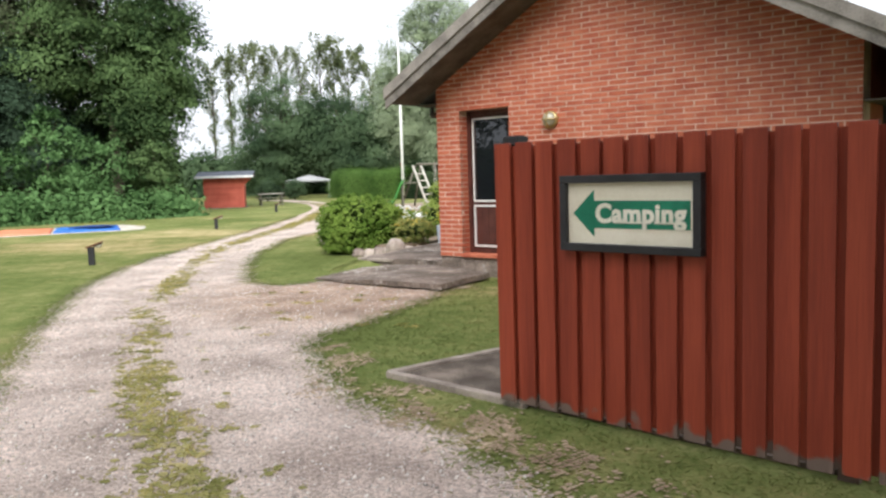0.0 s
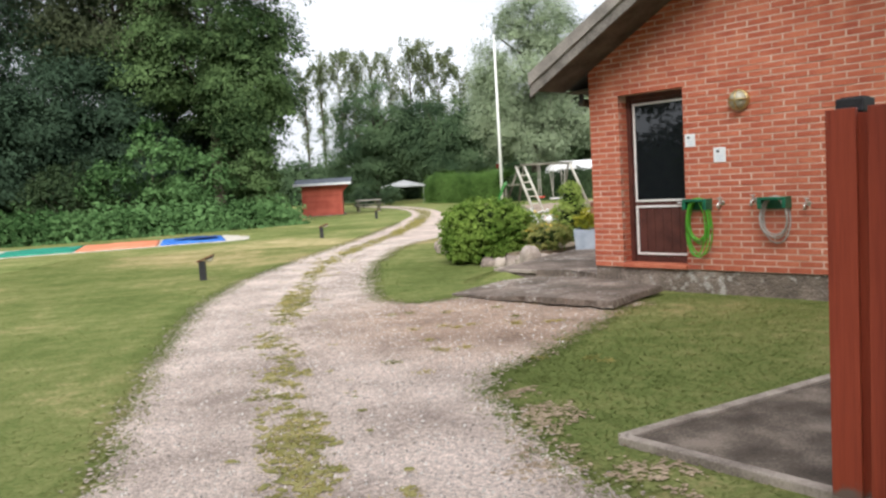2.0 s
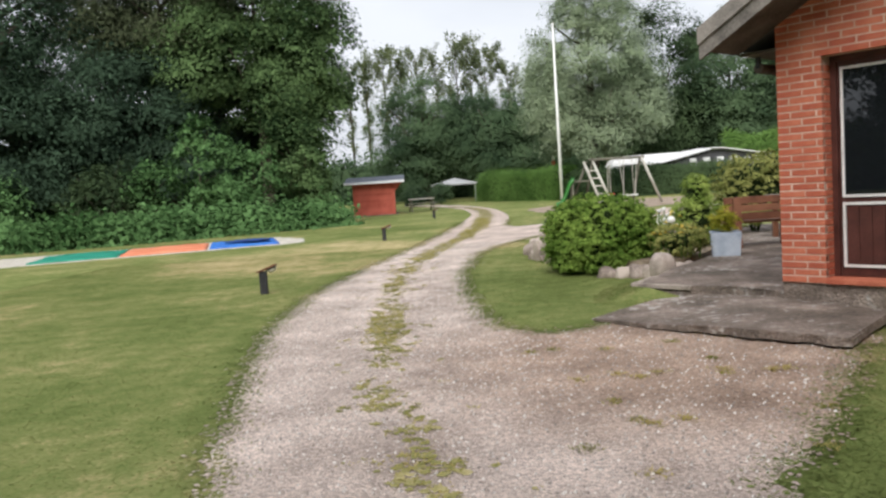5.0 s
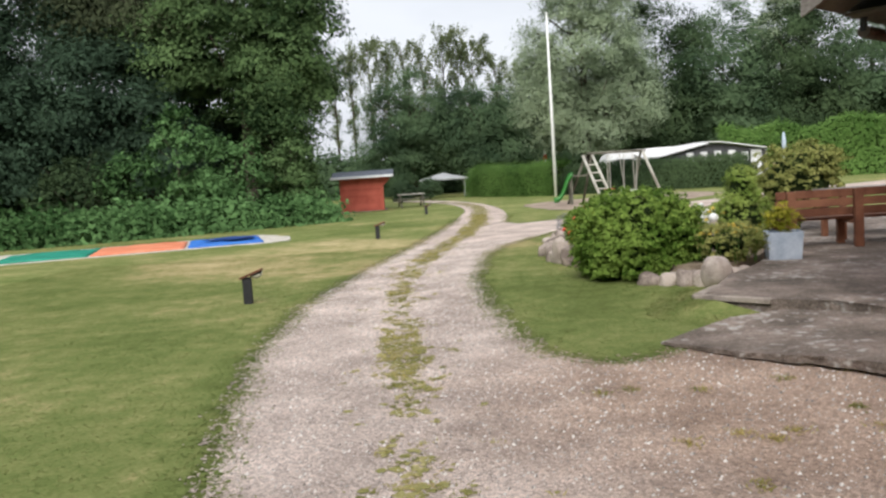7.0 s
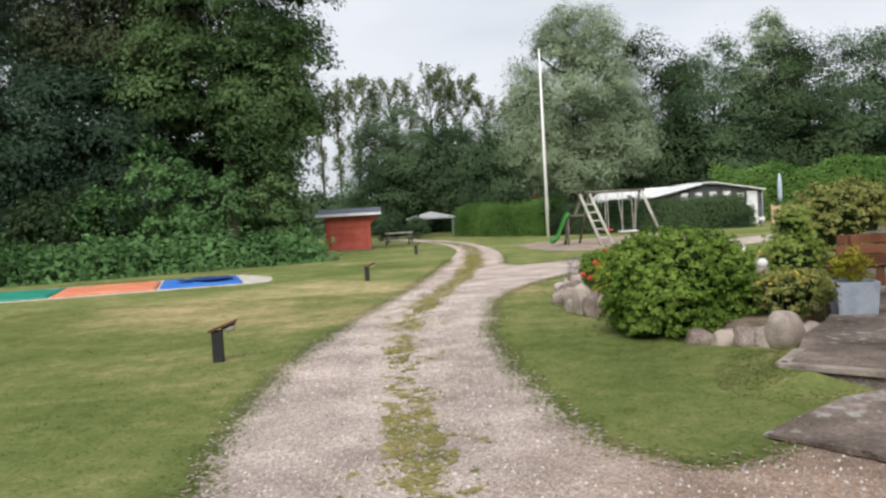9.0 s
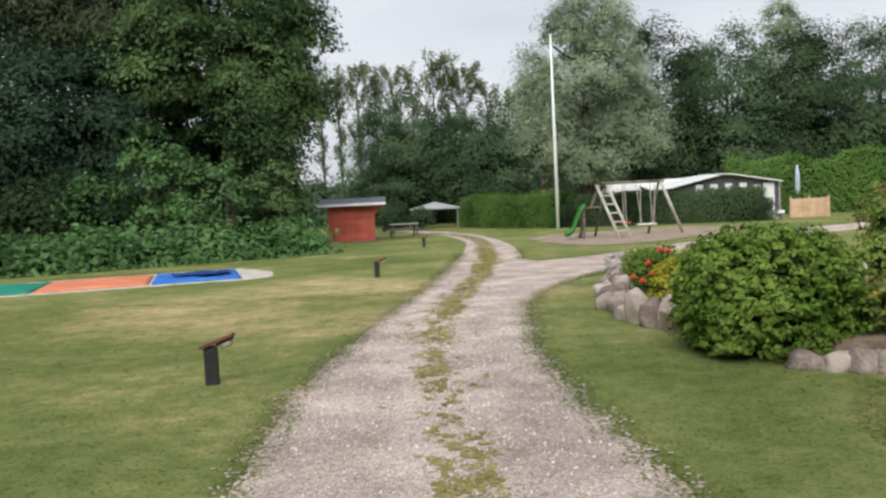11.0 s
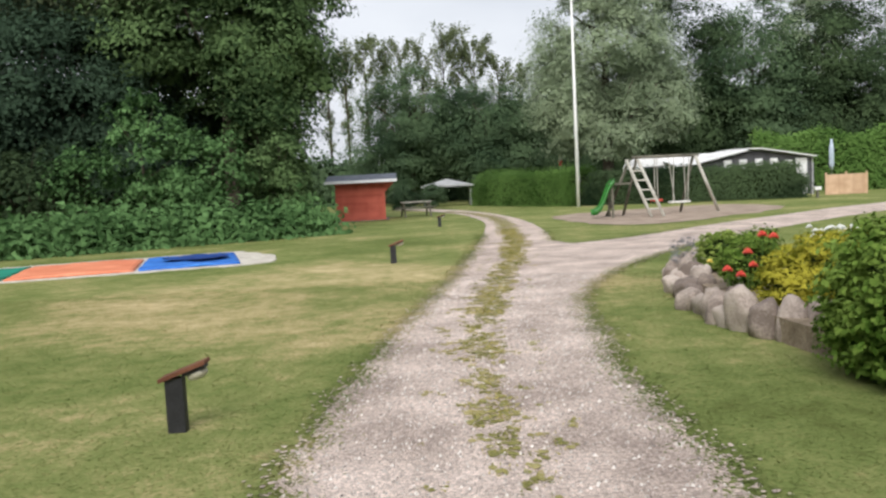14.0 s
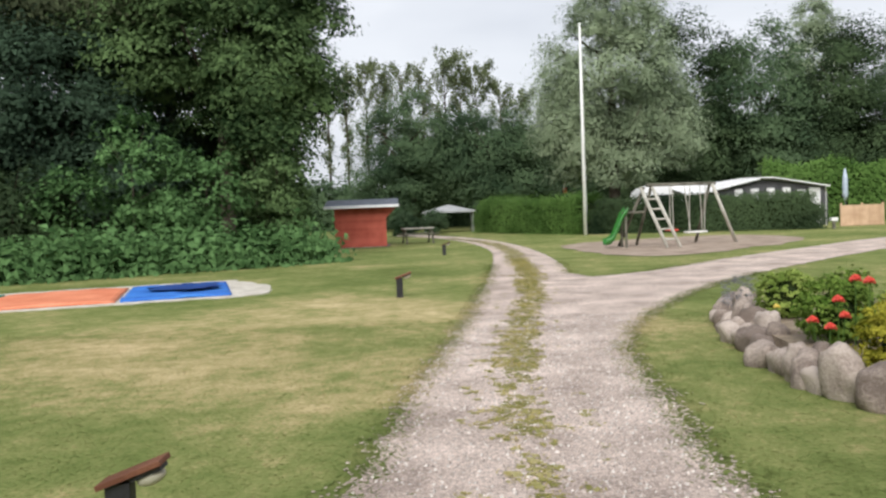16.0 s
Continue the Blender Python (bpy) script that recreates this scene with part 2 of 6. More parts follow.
for node in [x for x in M_REDWOOD.node_tree.nodes if x.type == "TEX_NOISE"]:
    grain = M_REDWOOD.node_tree.nodes.new("ShaderNodeMapping")
    grain.inputs["Scale"].default_value = (3.0, 3.0, 0.12)
    M_REDWOOD.node_tree.links.new(node.inputs["Vector"].links[0].from_socket, grain.inputs["Vector"])
    M_REDWOOD.node_tree.links.new(grain.outputs["Vector"], node.inputs["Vector"])
worn_foot(M_REDWOOD, 0.26, (0.17, 0.12, 0.10))
M_SHED = surf("shed_red_paint", (0.43, 0.085, 0.056), (0.60, 0.145, 0.10), 2, 0.7, 0.2, 30, spread=0.2, spec=0.3)
M_GREYWOOD = surf("weathered_wood", (0.12, 0.11, 0.10), (0.33, 0.30, 0.27), 3, 0.85, 0.4, 50, spread=0.2, spec=0.2)
M_SOFFIT = surf("soffit_wood", (0.06, 0.05, 0.045), (0.14, 0.12, 0.10), 4, 0.8, 0.3, 40, spec=0.2)
M_ROOF = surf("grey_roof_sheet", (0.10, 0.10, 0.105), (0.22, 0.22, 0.23), 2, 0.85, 0.3, 60, spec=0.2)
M_SHEDROOF = surf("slate_felt", (0.10, 0.115, 0.14), (0.19, 0.21, 0.25), 3, 0.8, 0.3, 60, spec=0.3)
M_DOORWOOD = surf("dark_brown_door", (0.055, 0.018, 0.014), (0.105, 0.036, 0.028), 6, 0.45, 0.15, 60, spec=0.4)
M_WHITE = surf("white_paint", (0.66, 0.65, 0.63), (0.82, 0.81, 0.79), 5, 0.55, 0.05, 60)
M_CREAM = surf("cream_panel", (0.68, 0.62, 0.49), (0.80, 0.745, 0.62), 4, 0.5, 0.05, 80)
M_GREEN = surf("sign_green", (0.004, 0.13, 0.075), (0.012, 0.21, 0.12), 7, 0.5, 0.05, 80)
M_LETTER = surf("letter_cream", (0.70, 0.66, 0.55), (0.82, 0.78, 0.68), 9, 0.5, 0, 80)
M_BLACK = surf("black_paint", (0.010, 0.010, 0.012), (0.030, 0.029, 0.033), 6, 0.55, 0.1, 70)
M_BRASS = surf("brass", (0.42, 0.32, 0.13), (0.66, 0.54, 0.28), 12, 0.4, 0.1, 90, metal=0.8)
M_OPAL = surf("frosted_glass", (0.36, 0.34, 0.26), (0.50, 0.48, 0.38), 9, 0.25, 0, 60)
M_HOSEGREEN = surf("green_hose", (0.05, 0.26, 0.015), (0.12, 0.42, 0.04), 8, 0.4, 0.05, 60)
M_REEL = surf("green_plastic", (0.004, 0.085, 0.045), (0.010, 0.15, 0.08), 8, 0.4, 0.05, 60)
M_HOSEGREY = surf("grey_hose", (0.26, 0.23, 0.21), (0.44, 0.41, 0.38), 8, 0.45, 0.05, 60)
M_CHROME = surf("worn_chrome", (0.50, 0.49, 0.46), (0.72, 0.71, 0.68), 12, 0.3, 0.05, 80, metal=0.8)
M_PAPER = surf("white_notice", (0.70, 0.72, 0.75), (0.84, 0.86, 0.88), 10, 0.35, 0, 80)
M_STONE = surf("field_stone", (0.18, 0.142, 0.120), (0.49, 0.415, 0.360), 4, 0.85, 0.6, 45, mid=(0.34, 0.280, 0.242), spread=0.5, spec=0.25, dist=0.015)
M_BARK = surf("bark", (0.035, 0.028, 0.02), (0.12, 0.10, 0.08), 3, 0.95, 0.8, 25, spec=0.1, dist=0.03)
M_BENCH = surf("stained_bench_wood", (0.13, 0.05, 0.028), (0.26, 0.115, 0.065), 4, 0.7, 0.3, 60, spread=0.3, spec=0.3)
M_ZINC = surf("blue_grey_zinc", (0.33, 0.40, 0.50), (0.55, 0.62, 0.70), 5, 0.5, 0.1, 50)
M_POLE = surf("flagpole_white", (0.808, 0.808, 0.796), (0.880, 0.880, 0.880), 3, 0.4, 0, 60)
M_SWINGWOOD = surf("greyed_round_timber", (0.34, 0.32, 0.27), (0.56, 0.54, 0.48), 4, 0.8, 0.2, 50, spec=0.2)
M_DARKWOOD = surf("dark_timber", (0.09, 0.085, 0.065), (0.20, 0.19, 0.15), 4, 0.8, 0.2, 50, spec=0.2)
M_SLIDE = surf("green_slide", (0.019, 0.130, 0.019), (0.046, 0.221, 0.039), 3, 0.35, 0, 50)
M_PANEL = surf("new_fence_timber", (0.46, 0.30, 0.19), (0.62, 0.43, 0.29), 3, 0.75, 0.2, 50, spread=0.2, spec=0.2)
M_CANVAS = surf("white_canvas", (0.66, 0.66, 0.66), (0.82, 0.82, 0.82), 1.2, 0.7, 0.1, 20)
M_FADEDCANVAS = surf("faded_canvas", (0.30, 0.31, 0.31), (0.44, 0.45, 0.45), 1.2, 0.7, 0.1, 20)
M_GREYCANVAS = surf("grey_canvas", (0.050, 0.050, 0.055), (0.110, 0.110, 0.115), 2, 0.8, 0.1, 30)
M_FLAGRED = surf("red_cloth", (0.50, 0.05, 0.04), (0.62, 0.09, 0.06), 4, 0.8, 0, 40)
# near-black tone: puts the shade inside hedges and shrubs into colour
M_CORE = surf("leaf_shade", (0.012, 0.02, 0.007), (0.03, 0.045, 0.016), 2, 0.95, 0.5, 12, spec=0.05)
M_MATORANGE = surf("orange_mat", (0.62, 0.17, 0.08), (0.82, 0.31, 0.17), 1.3, 0.7, 0.1, 20)
M_MATGREEN = surf("green_mat", (0.004, 0.20, 0.13), (0.02, 0.31, 0.21), 1.3, 0.7, 0.1, 20)
M_MATBLUE = surf("blue_mat", (0.010, 0.10, 0.45), (0.05, 0.24, 0.70), 1.3, 0.7, 0.1, 20)
M_PATCHBLUE = surf("dark_blue_patch", (0.006, 0.03, 0.17), (0.012, 0.07, 0.30), 2.5, 0.6, 0.1, 20)
M_PALEGRAVEL = surf("pale_gravel", (0.42, 0.38, 0.32), (0.66, 0.62, 0.55), 4, 0.95, 0.6, 60, spec=0.2)


def glass(name, tint, rough=0.02):
    m = bpy.data.materials.new(name)
    m.use_nodes = True
    b = m.node_tree.nodes["Principled BSDF"]
    b.inputs["Base Color"].default_value = (*tint, 1)
    b.inputs["Roughness"].default_value = rough
    b.inputs["IOR"].default_value = 1.6
    b.inputs["Specular IOR Level"].default_value = 0.7
    return m


M_PANE = glass("dark_door_glass", (0.010, 0.012, 0.014))
M_TENTWIN = glass("tent_window", (0.02, 0.022, 0.025), 0.5)
M_LEAF_OAK = leafy("leaf_dark", (0.014, 0.030, 0.013), (0.102, 0.154, 0.070), spread=0.14)
M_LEAF_COPPER = leafy("leaf_bronze", (0.028, 0.035, 0.018), (0.122, 0.150, 0.078), spread=0.14)
M_LEAF_BLUE = leafy("leaf_blue_green", (0.014, 0.028, 0.017), (0.087, 0.145, 0.087), spread=0.14)
M_LEAF_MAPLE = leafy("leaf_maple", (0.020, 0.044, 0.015), (0.146, 0.230, 0.089))
M_LEAF_FAR = leafy("leaf_far_wood", (0.038, 0.072, 0.037), (0.144, 0.216, 0.109), spread=0.14)
M_LEAF_POPLAR = leafy("leaf_poplar", (0.089, 0.122, 0.052), (0.202, 0.234, 0.122))
M_LEAF_WILLOW = leafy("leaf_willow", (0.157, 0.209, 0.121), (0.415, 0.494, 0.323), spread=0.14)
M_LEAF_HEDGE = leafy("leaf_hedge", (0.056, 0.124, 0.024), (0.209, 0.354, 0.092), spread=0.14)
M_LEAF_BRAMBLE = leafy("leaf_bramble", (0.031, 0.077, 0.022), (0.184, 0.337, 0.127))
M_LEAF_SHRUB = leafy("leaf_shrub", (0.069, 0.138, 0.018), (0.250, 0.362, 0.075), 0.4, 0.3, 2)
M_LEAF_YELLOW = leafy("leaf_yellow_green", (0.190, 0.205, 0.016), (0.560, 0.510, 0.070), 0.5, 0.3, 3)
M_LEAF_JUNIPER = leafy("leaf_light_green", (0.143, 0.221, 0.039), (0.364, 0.455, 0.117), 0.5, 0.3, 3)
M_LEAF_OLIVE = leafy("leaf_olive", (0.140, 0.168, 0.042), (0.378, 0.378, 0.126), 0.5, 0.3, 2)
M_LEAF_GREY = leafy("leaf_lavender_grey", (0.16, 0.16, 0.17), (0.34, 0.34, 0.36), 0.7, 0.2, 3)
M_ROSE = surf("rose_petal", (0.55, 0.035, 0.020), (0.78, 0.10, 0.07), 30, 0.5, 0, 90)
M_PETALWHITE = surf("white_petal", (0.72, 0.72, 0.70), (0.86, 0.86, 0.84), 20, 0.6, 0, 90)
M_PETALYELLOW = surf("yellow_petal", (0.72, 0.50, 0.06), (0.85, 0.66, 0.16), 20, 0.6, 0, 90)


# ---- builders ----
def mesh_of(bm, name):
    me = bpy.data.meshes.new(name)
    bmesh.ops.recalc_face_normals(bm, faces=bm.faces)
    bm.to_mesh(me)
    bm.free()
    return me


def part(name, bm, material, parent=None, label="", smooth=False):
    ob = new(name, mesh_of(bm, name) if isinstance(bm, bmesh.types.BMesh) else bm)
    if not ob.data.materials:
        ob.data.materials.append(material)
    if parent:
        ob.parent = parent
    if smooth:
        for p in ob.data.polygons:
            p.use_smooth = True
    return tagged(ob, label) if label else ob


def thing(name, m, label, category, group="", kind=""):
    ob = new(name)
    ob.empty_display_size = 0.1
    ob.matrix_basis = m
    return tagged(ob, label, category, group, kind)


def box(bm, x0, x1, y0, y1, z0, z1, m=None, bevel=0.0):
    made = bmesh.ops.create_cube(bm, size=1)["verts"]
    bmesh.ops.scale(bm, vec=(x1 - x0, y1 - y0, z1 - z0), verts=made)
    bmesh.ops.translate(bm, vec=((x0 + x1) / 2, (y0 + y1) / 2, (z0 + z1) / 2), verts=made)
    if bevel:
        es = {e for v in made for e in v.link_edges}
        r = bmesh.ops.bevel(bm, geom=list(es), offset=bevel, segments=2, affect="EDGES", profile=0.6)
        made = list({v for f in r["faces"] for v in f.verts} | {v for v in made if v.is_valid})
    if m is not None:
        bmesh.ops.transform(bm, matrix=m, verts=made)
    return made


def boxed(*a, **k):
    bm = bmesh.new()
    box(bm, *a, **k)
    return bm


def tube(bm, pts, radii, sides=8, caps=True):
    """A tube along points, with a radius at each."""
    rings = []
    for i, p in enumerate(pts):
        d = Vector(pts[min(i + 1, len(pts) - 1)]) - Vector(pts[max(i - 1, 0)])
        q = d.to_track_quat("Z", "Y")
        r = radii[i] if isinstance(radii, (list, tuple)) else radii
        rings.append([bm.verts.new(Vector(p) + q @ Vector((r * math.cos(a), r * math.sin(a), 0)))
                      for a in (2 * math.pi * j / sides for j in range(sides))])
    for a, b in zip(rings, rings[1:]):
        for j in range(sides):
            bm.faces.new((a[j], a[(j + 1) % sides], b[(j + 1) % sides], b[j]))
    if caps:
        bm.faces.new(rings[0])
        bm.faces.new(rings[-1])


def tubed(pts, radii, sides=8):
    bm = bmesh.new()
    tube(bm, pts, radii, sides)
    return bm


def prism(bm, outline, z0, z1):
    """An upright slab over a plan outline."""
    lo = [bm.verts.new((x, y, z0)) for x, y in outline]
    hi = [bm.verts.new((x, y, z1)) for x, y in outline]
    bm.faces.new(lo[::-1])
    bm.faces.new(hi)
    for i in range(len(lo)):
        j = (i + 1) % len(lo)
        bm.faces.new((lo[i], lo[j], hi[j], hi[i]))


def spline(pts, step=0.1, closed=False):
    """A smooth curve through plan points, sampled evenly."""
    out, n = [], len(pts)
    for i in range(n if closed else n - 1):
        p = [Vector(pts[(i + o) % n] if closed else pts[min(max(i + o, 0), n - 1)]) for o in (-1, 0, 1, 2)]
        k = max(1, int((p[2] - p[1]).length / step))
        for s in range(k):
            t = s / k
            out.append(tuple(0.5 * ((2 * p[1]) + (p[2] - p[0]) * t + (2 * p[0] - 5 * p[1] + 4 * p[2] - p[3]) * t * t + (3 * p[1] - p[0] - 3 * p[2] + p[3]) * t ** 3)))
    if not closed:
        out.append(tuple(pts[-1]))
    return out


def ragged(pts, amount=0.06, scale=2.5):
    return [(x + amount * noise.noise((x * scale, y * scale, 3)) + amount * 0.6 * noise.noise((x * 9, y * 9, 5)),
             y + amount * noise.noise((x * scale, y * scale, 7)) + amount * 0.6 * noise.noise((x * 9, y * 9, 9))) for x, y in pts]


def quads_mesh(name, verts, per=4):
    """A mesh of loose quads (or triangles) from an array of corners, quickly."""
    n = len(verts) // per
    me = bpy.data.meshes.new(name)
    me.vertices.add(n * per)
    me.vertices.foreach_set("co", np.asarray(verts, dtype=np.float32)[:, :3].ravel())
    me.loops.add(n * per)
    me.loops.foreach_set("vertex_index", np.arange(n * per, dtype=np.int32))
    me.polygons.add(n)
    me.polygons.foreach_set("loop_start", np.arange(0, n * per, per, dtype=np.int32))
    me.polygons.foreach_set("loop_total", np.full(n, per, dtype=np.int32))
    if np.shape(verts)[1] == 6:
        at = me.attributes.new("custom_normal", "FLOAT_VECTOR", "POINT")
        at.data.foreach_set("vector", np.asarray(verts, dtype=np.float32)[:, 3:].ravel())
    me.update(calc_edges=True)
    return me


def leaves(rng, at, size, out=None, wide=0.6, vary=0.45, corners=4):
    """Corners of one pointed leaf at each place, turned at random, facing more or less outwards; three corners for far leaves."""
    n = len(at)
    nrm = rng.normal(size=(n, 3))
    nrm /= np.linalg.norm(nrm, axis=1)[:, None]
    if out is not None:
        nrm = nrm * 0.42 + out
    nrm[:, 2] += 0.3
    nrm /= np.linalg.norm(nrm, axis=1)[:, None] + 1e-9
    a = np.cross(nrm, rng.normal(size=(n, 3)))
    a /= np.linalg.norm(a, axis=1)[:, None] + 1e-9
    b = np.cross(nrm, a)
    s = (size * (1 - vary + 2 * vary * rng.random(n)))[:, None]
    fold = nrm * s * 0.12
    v = np.stack([at - a * s * 0.5, at + b * s * wide * 0.5 - a * s * 0.05 + fold, at + a * s * 0.5, at - b * s * wide * 0.5 - a * s * 0.05 + fold], axis=1)
    if corners == 3:
        v = np.stack([at - a * s * 0.5 + b * s * wide * 0.4, at + a * s * 0.5, at - a * s * 0.3 - b * s * wide * 0.6 + fold], axis=1)
    soft = nrm if out is None else out / (np.linalg.norm(out, axis=1)[:, None] + 1e-9) + nrm * 0.22 + np.array([0, 0, 0.4])
    soft = soft / (np.linalg.norm(soft, axis=1)[:, None] + 1e-9)
    turned = np.einsum("ij,ij->i", np.cross(v[:, 1] - v[:, 0], v[:, -1] - v[:, 0]), soft) < 0
    v[turned] = v[turned][:, ::-1]
    return np.concatenate([v, np.repeat(soft[:, None, :], corners, axis=1)], axis=2).reshape(-1, 6)


def blob_points(rng, centre, radius, clumps, per, clump_r, hollow=0.55, flat=0.62, boxy=1.0, droop=0.0):
    """Leaf places in clumps scattered through the outer part of an ellipsoid, and the way outwards."""
    d = rng.normal(size=(clumps, 3))
    d /= np.linalg.norm(d, axis=1)[:, None]
    d = np.sign(d) * np.abs(d) ** boxy
    r = hollow + (1 - hollow) * rng.random(clumps) ** 0.6
    r *= 0.82 + 0.36 * rng.random(clumps)
    c = np.asarray(centre) + d * r[:, None] * np.asarray(radius)
    g = rng.normal(size=(clumps, per, 3))
    g /= np.linalg.norm(g, axis=2)[:, :, None] + 1e-9
    g[:, :, 2] = np.abs(g[:, :, 2] + 0.25) - 0.25
    size = clump_r * (0.45 + 0.75 * rng.random(clumps))
    depth = 1 - 0.5 * rng.random((clumps, per)) ** 2.0
    lump = 1 + 0.25 * np.sin(5 * g[:, :, 0] + np.arange(clumps)[:, None]) * np.cos(4 * g[:, :, 1] + 2 * np.arange(clumps)[:, None])
    off = g * (size[:, None] * depth * lump)[:, :, None] * np.array([1, 1, flat])
    if droop:        # sprays hang outwards and run to ragged tips
        outwards = np.einsum("cpi,ci->cp", off[:, :, :2], d[:, :2])
        off[:, :, 2] -= droop * outwards + 0.10 * (off[:, :, 0] ** 2 + off[:, :, 1] ** 2) / size[:, None]
        off += rng.normal(size=off.shape) * 0.10 * size[:, None, None]
    out = d[:, None, :] * (0.7 if droop else 0.45) + g * (0.75 if droop else 0.9)
    return (c[:, None, :] + off).reshape(-1, 3), out.reshape(-1, 3)


def limbs(rng, x, y, h, r, crown_z, spread, count=7, lean=0.0):
    """A tapered trunk with limbs."""
    bm = bmesh.new()
    top = (x + lean, y, h * 0.85)
    tube(bm, [(x, y, -0.1), (x + lean * 0.15, y, h * 0.08), (x + lean * 0.5, y + 0.1, h * 0.45), top], [r * 1.5, r, r * 0.7, r * 0.15], 8)
    for i in range(count):
        a = 2 * math.pi * i / count + rng.random()
        z = crown_z + (h * 0.7 - crown_z) * rng.random()
        s = spread * (0.5 + 0.4 * rng.random())
        bx = x + lean * z / h
        tube(bm, [(bx, y, z), (bx + s * 0.5 * math.cos(a), y + s * 0.5 * math.sin(a), z + s * 0.3), (bx + s * math.cos(a), y + s * math.sin(a), z + s * 0.75)], [r * 0.4, r * 0.25, r * 0.06], 5)
    return bm


def tree(seed, x, y, h, blobs, material, leaf, per, label, r=0.2, clump=0.9, lean=0.0, group="", low=0.25, name="tree", flat=0.75, wide=0.6, droop=0.3, hollow=0.55):
    """blobs: (dx, dy, z, rx, ry, rz, clumps) relative to the foot."""
    rng = np.random.default_rng(seed)
    ob = thing(name, pose(0, 0, 0), label, "tree" if name == "tree" else name.replace("_", " "), group)
    spread = max(b[3] for b in blobs)
    part("trunk", limbs(rng, x, y, h, r, h * low, spread, lean=lean), M_BARK, ob, smooth=True)
    vs = []
    leaf, per = (leaf * 0.52, int(per * 3.3)) if leaf > 0.3 else (leaf * 0.68, int(per * 2.0))
    for dx, dy, z, rx, ry, rz, n in blobs:
        p, d = blob_points(rng, (x + dx, y + dy, z), (rx, ry, rz), n, per, clump, hollow, flat, droop=droop)
        keep = p[:, 2] > 0.1
        vs.append(leaves(rng, p[keep], leaf, d[keep] * 0.6, wide, corners=3))
    part("crown", quads_mesh("crown", np.concatenate(vs), 3), material, ob)
    return ob

# ---- ground ----
bm = bmesh.new()
bmesh.ops.create_grid(bm, x_segments=60, y_segments=60, size=600)
tagged(part("ground", bm, M_LAWN), "mown summer lawn with dry straw-coloured patches", "lawn", kind="structure")

LEFT = [(3.2, -12), (2.4, -4), (1.5, 1.0), (0.85, 3.0), (0.5, 4.4), (0.1, 6.2), (-0.15, 7.5), (-0.42, 9), (-0.58, 10.6), (-0.6, 12.2), (-0.5, 13.6),
        (-0.22, 16.2), (0.25, 19.3), (0.6, 22.4), (1.0, 26), (1.5, 31.6), (1.75, 36), (1.6, 40), (1.1, 45), (-0.5, 52), (-3, 58)]
RIGHT_FAR = [(-1.5, 58.5), (0.8, 52.5), (2.2, 46.5), (3.0, 40), (3.2, 34), (3.0, 29), (2.75, 26.4)]
BRANCH_UP = [(3.0, 25.4), (4.4, 26.2), (7.4, 29.2), (11, 32.4), (14.9, 35.6), (24, 41)]
BRANCH_LOW = [(25, 38.6), (16, 33.4), (11.8, 30.2), (7.5, 26.2), (4.9, 23.3), (3.3, 20.9), (2.45, 19.3), (1.85, 17.4), (1.6, 15.2), (1.5, 13.4), (1.58, 11.4), (1.75, 9.9), (1.95, 9.2), (2.4, 8.9), (2.85, 9.15)]
APRON = [(3.6, 8.9), (4.8, 8.0), (4.5, 7.6), (4.0, 6.75), (3.3, 5.7), (2.92, 5.1), (2.9, 4.4), (3.1, 3.4), (3.35, 2.8), (3.7, 2.2), (4.2, 0.8), (5.4, -3), (7, -12)]
outline = ragged(spline(LEFT, 0.06) + spline(RIGHT_FAR) + spline(BRANCH_UP) + spline(BRANCH_LOW, 0.06) + spline(APRON, 0.06), 0.085, 3.5)
bm = bmesh.new()
bm.faces.new([bm.verts.new((x, y, 0.008)) for x, y in outline])
bmesh.ops.triangulate(bm, faces=bm.faces)
tagged(part("road", bm, M_GRAVEL), "pale gravel farm track with two wheel ruts", "gravel track", kind="structure")


def inside(x, y, poly):
    """Which of many points lie inside a plan outline."""
    px, py = np.array([p[0] for p in poly]), np.array([p[1] for p in poly])
    qx, qy = np.roll(px, -1), np.roll(py, -1)
    hit = np.zeros(len(x), dtype=bool)
    for a, b, c, d in zip(px, py, qx, qy):
        cross = (b > y) != (d > y)
        hit ^= cross & (x < (c - a) * (y - b) / (d - b + 1e-12) + a)
    return hit


# grass strip between the ruts: broken patches along the crown of the track
CROWN = [(3.3, -2), (2.9, 0.2), (2.35, 1.9), (2.0, 2.9), (1.75, 3.8), (1.45, 4.9), (1.1, 6.6), (0.85, 8.2), (0.74, 9.6), (0.6, 11.2), (0.5, 13), (0.52, 15), (0.68, 17), (0.88, 18.6),
         (1.2, 20.6), (1.55, 23.2), (1.95, 27.5), (2.25, 32.5), (2.35, 38), (1.9, 44), (0.5, 50)]
FULL = [(-2, 0.58), (4.4, 0.6), (5.3, 0.35), (7.6, 0.3), (8.4, 0.42), (9.0, 0.66), (10.2, 0.66), (10.8, 0.25), (12.2, 0.36), (14, 0.42), (16, 0.5), (17.5, 0.7), (19, 0.55), (21, 0.5), (25, 0.62), (50, 0.66)]
HALF = [(-2, 0.27), (4, 0.29), (6, 0.25), (9.5, 0.26), (12, 0.24), (17, 0.27), (25, 0.34), (32, 0.45), (50, 0.4)]
crown_line = spline(CROWN, 0.04)
patches, bm = [], bmesh.new()
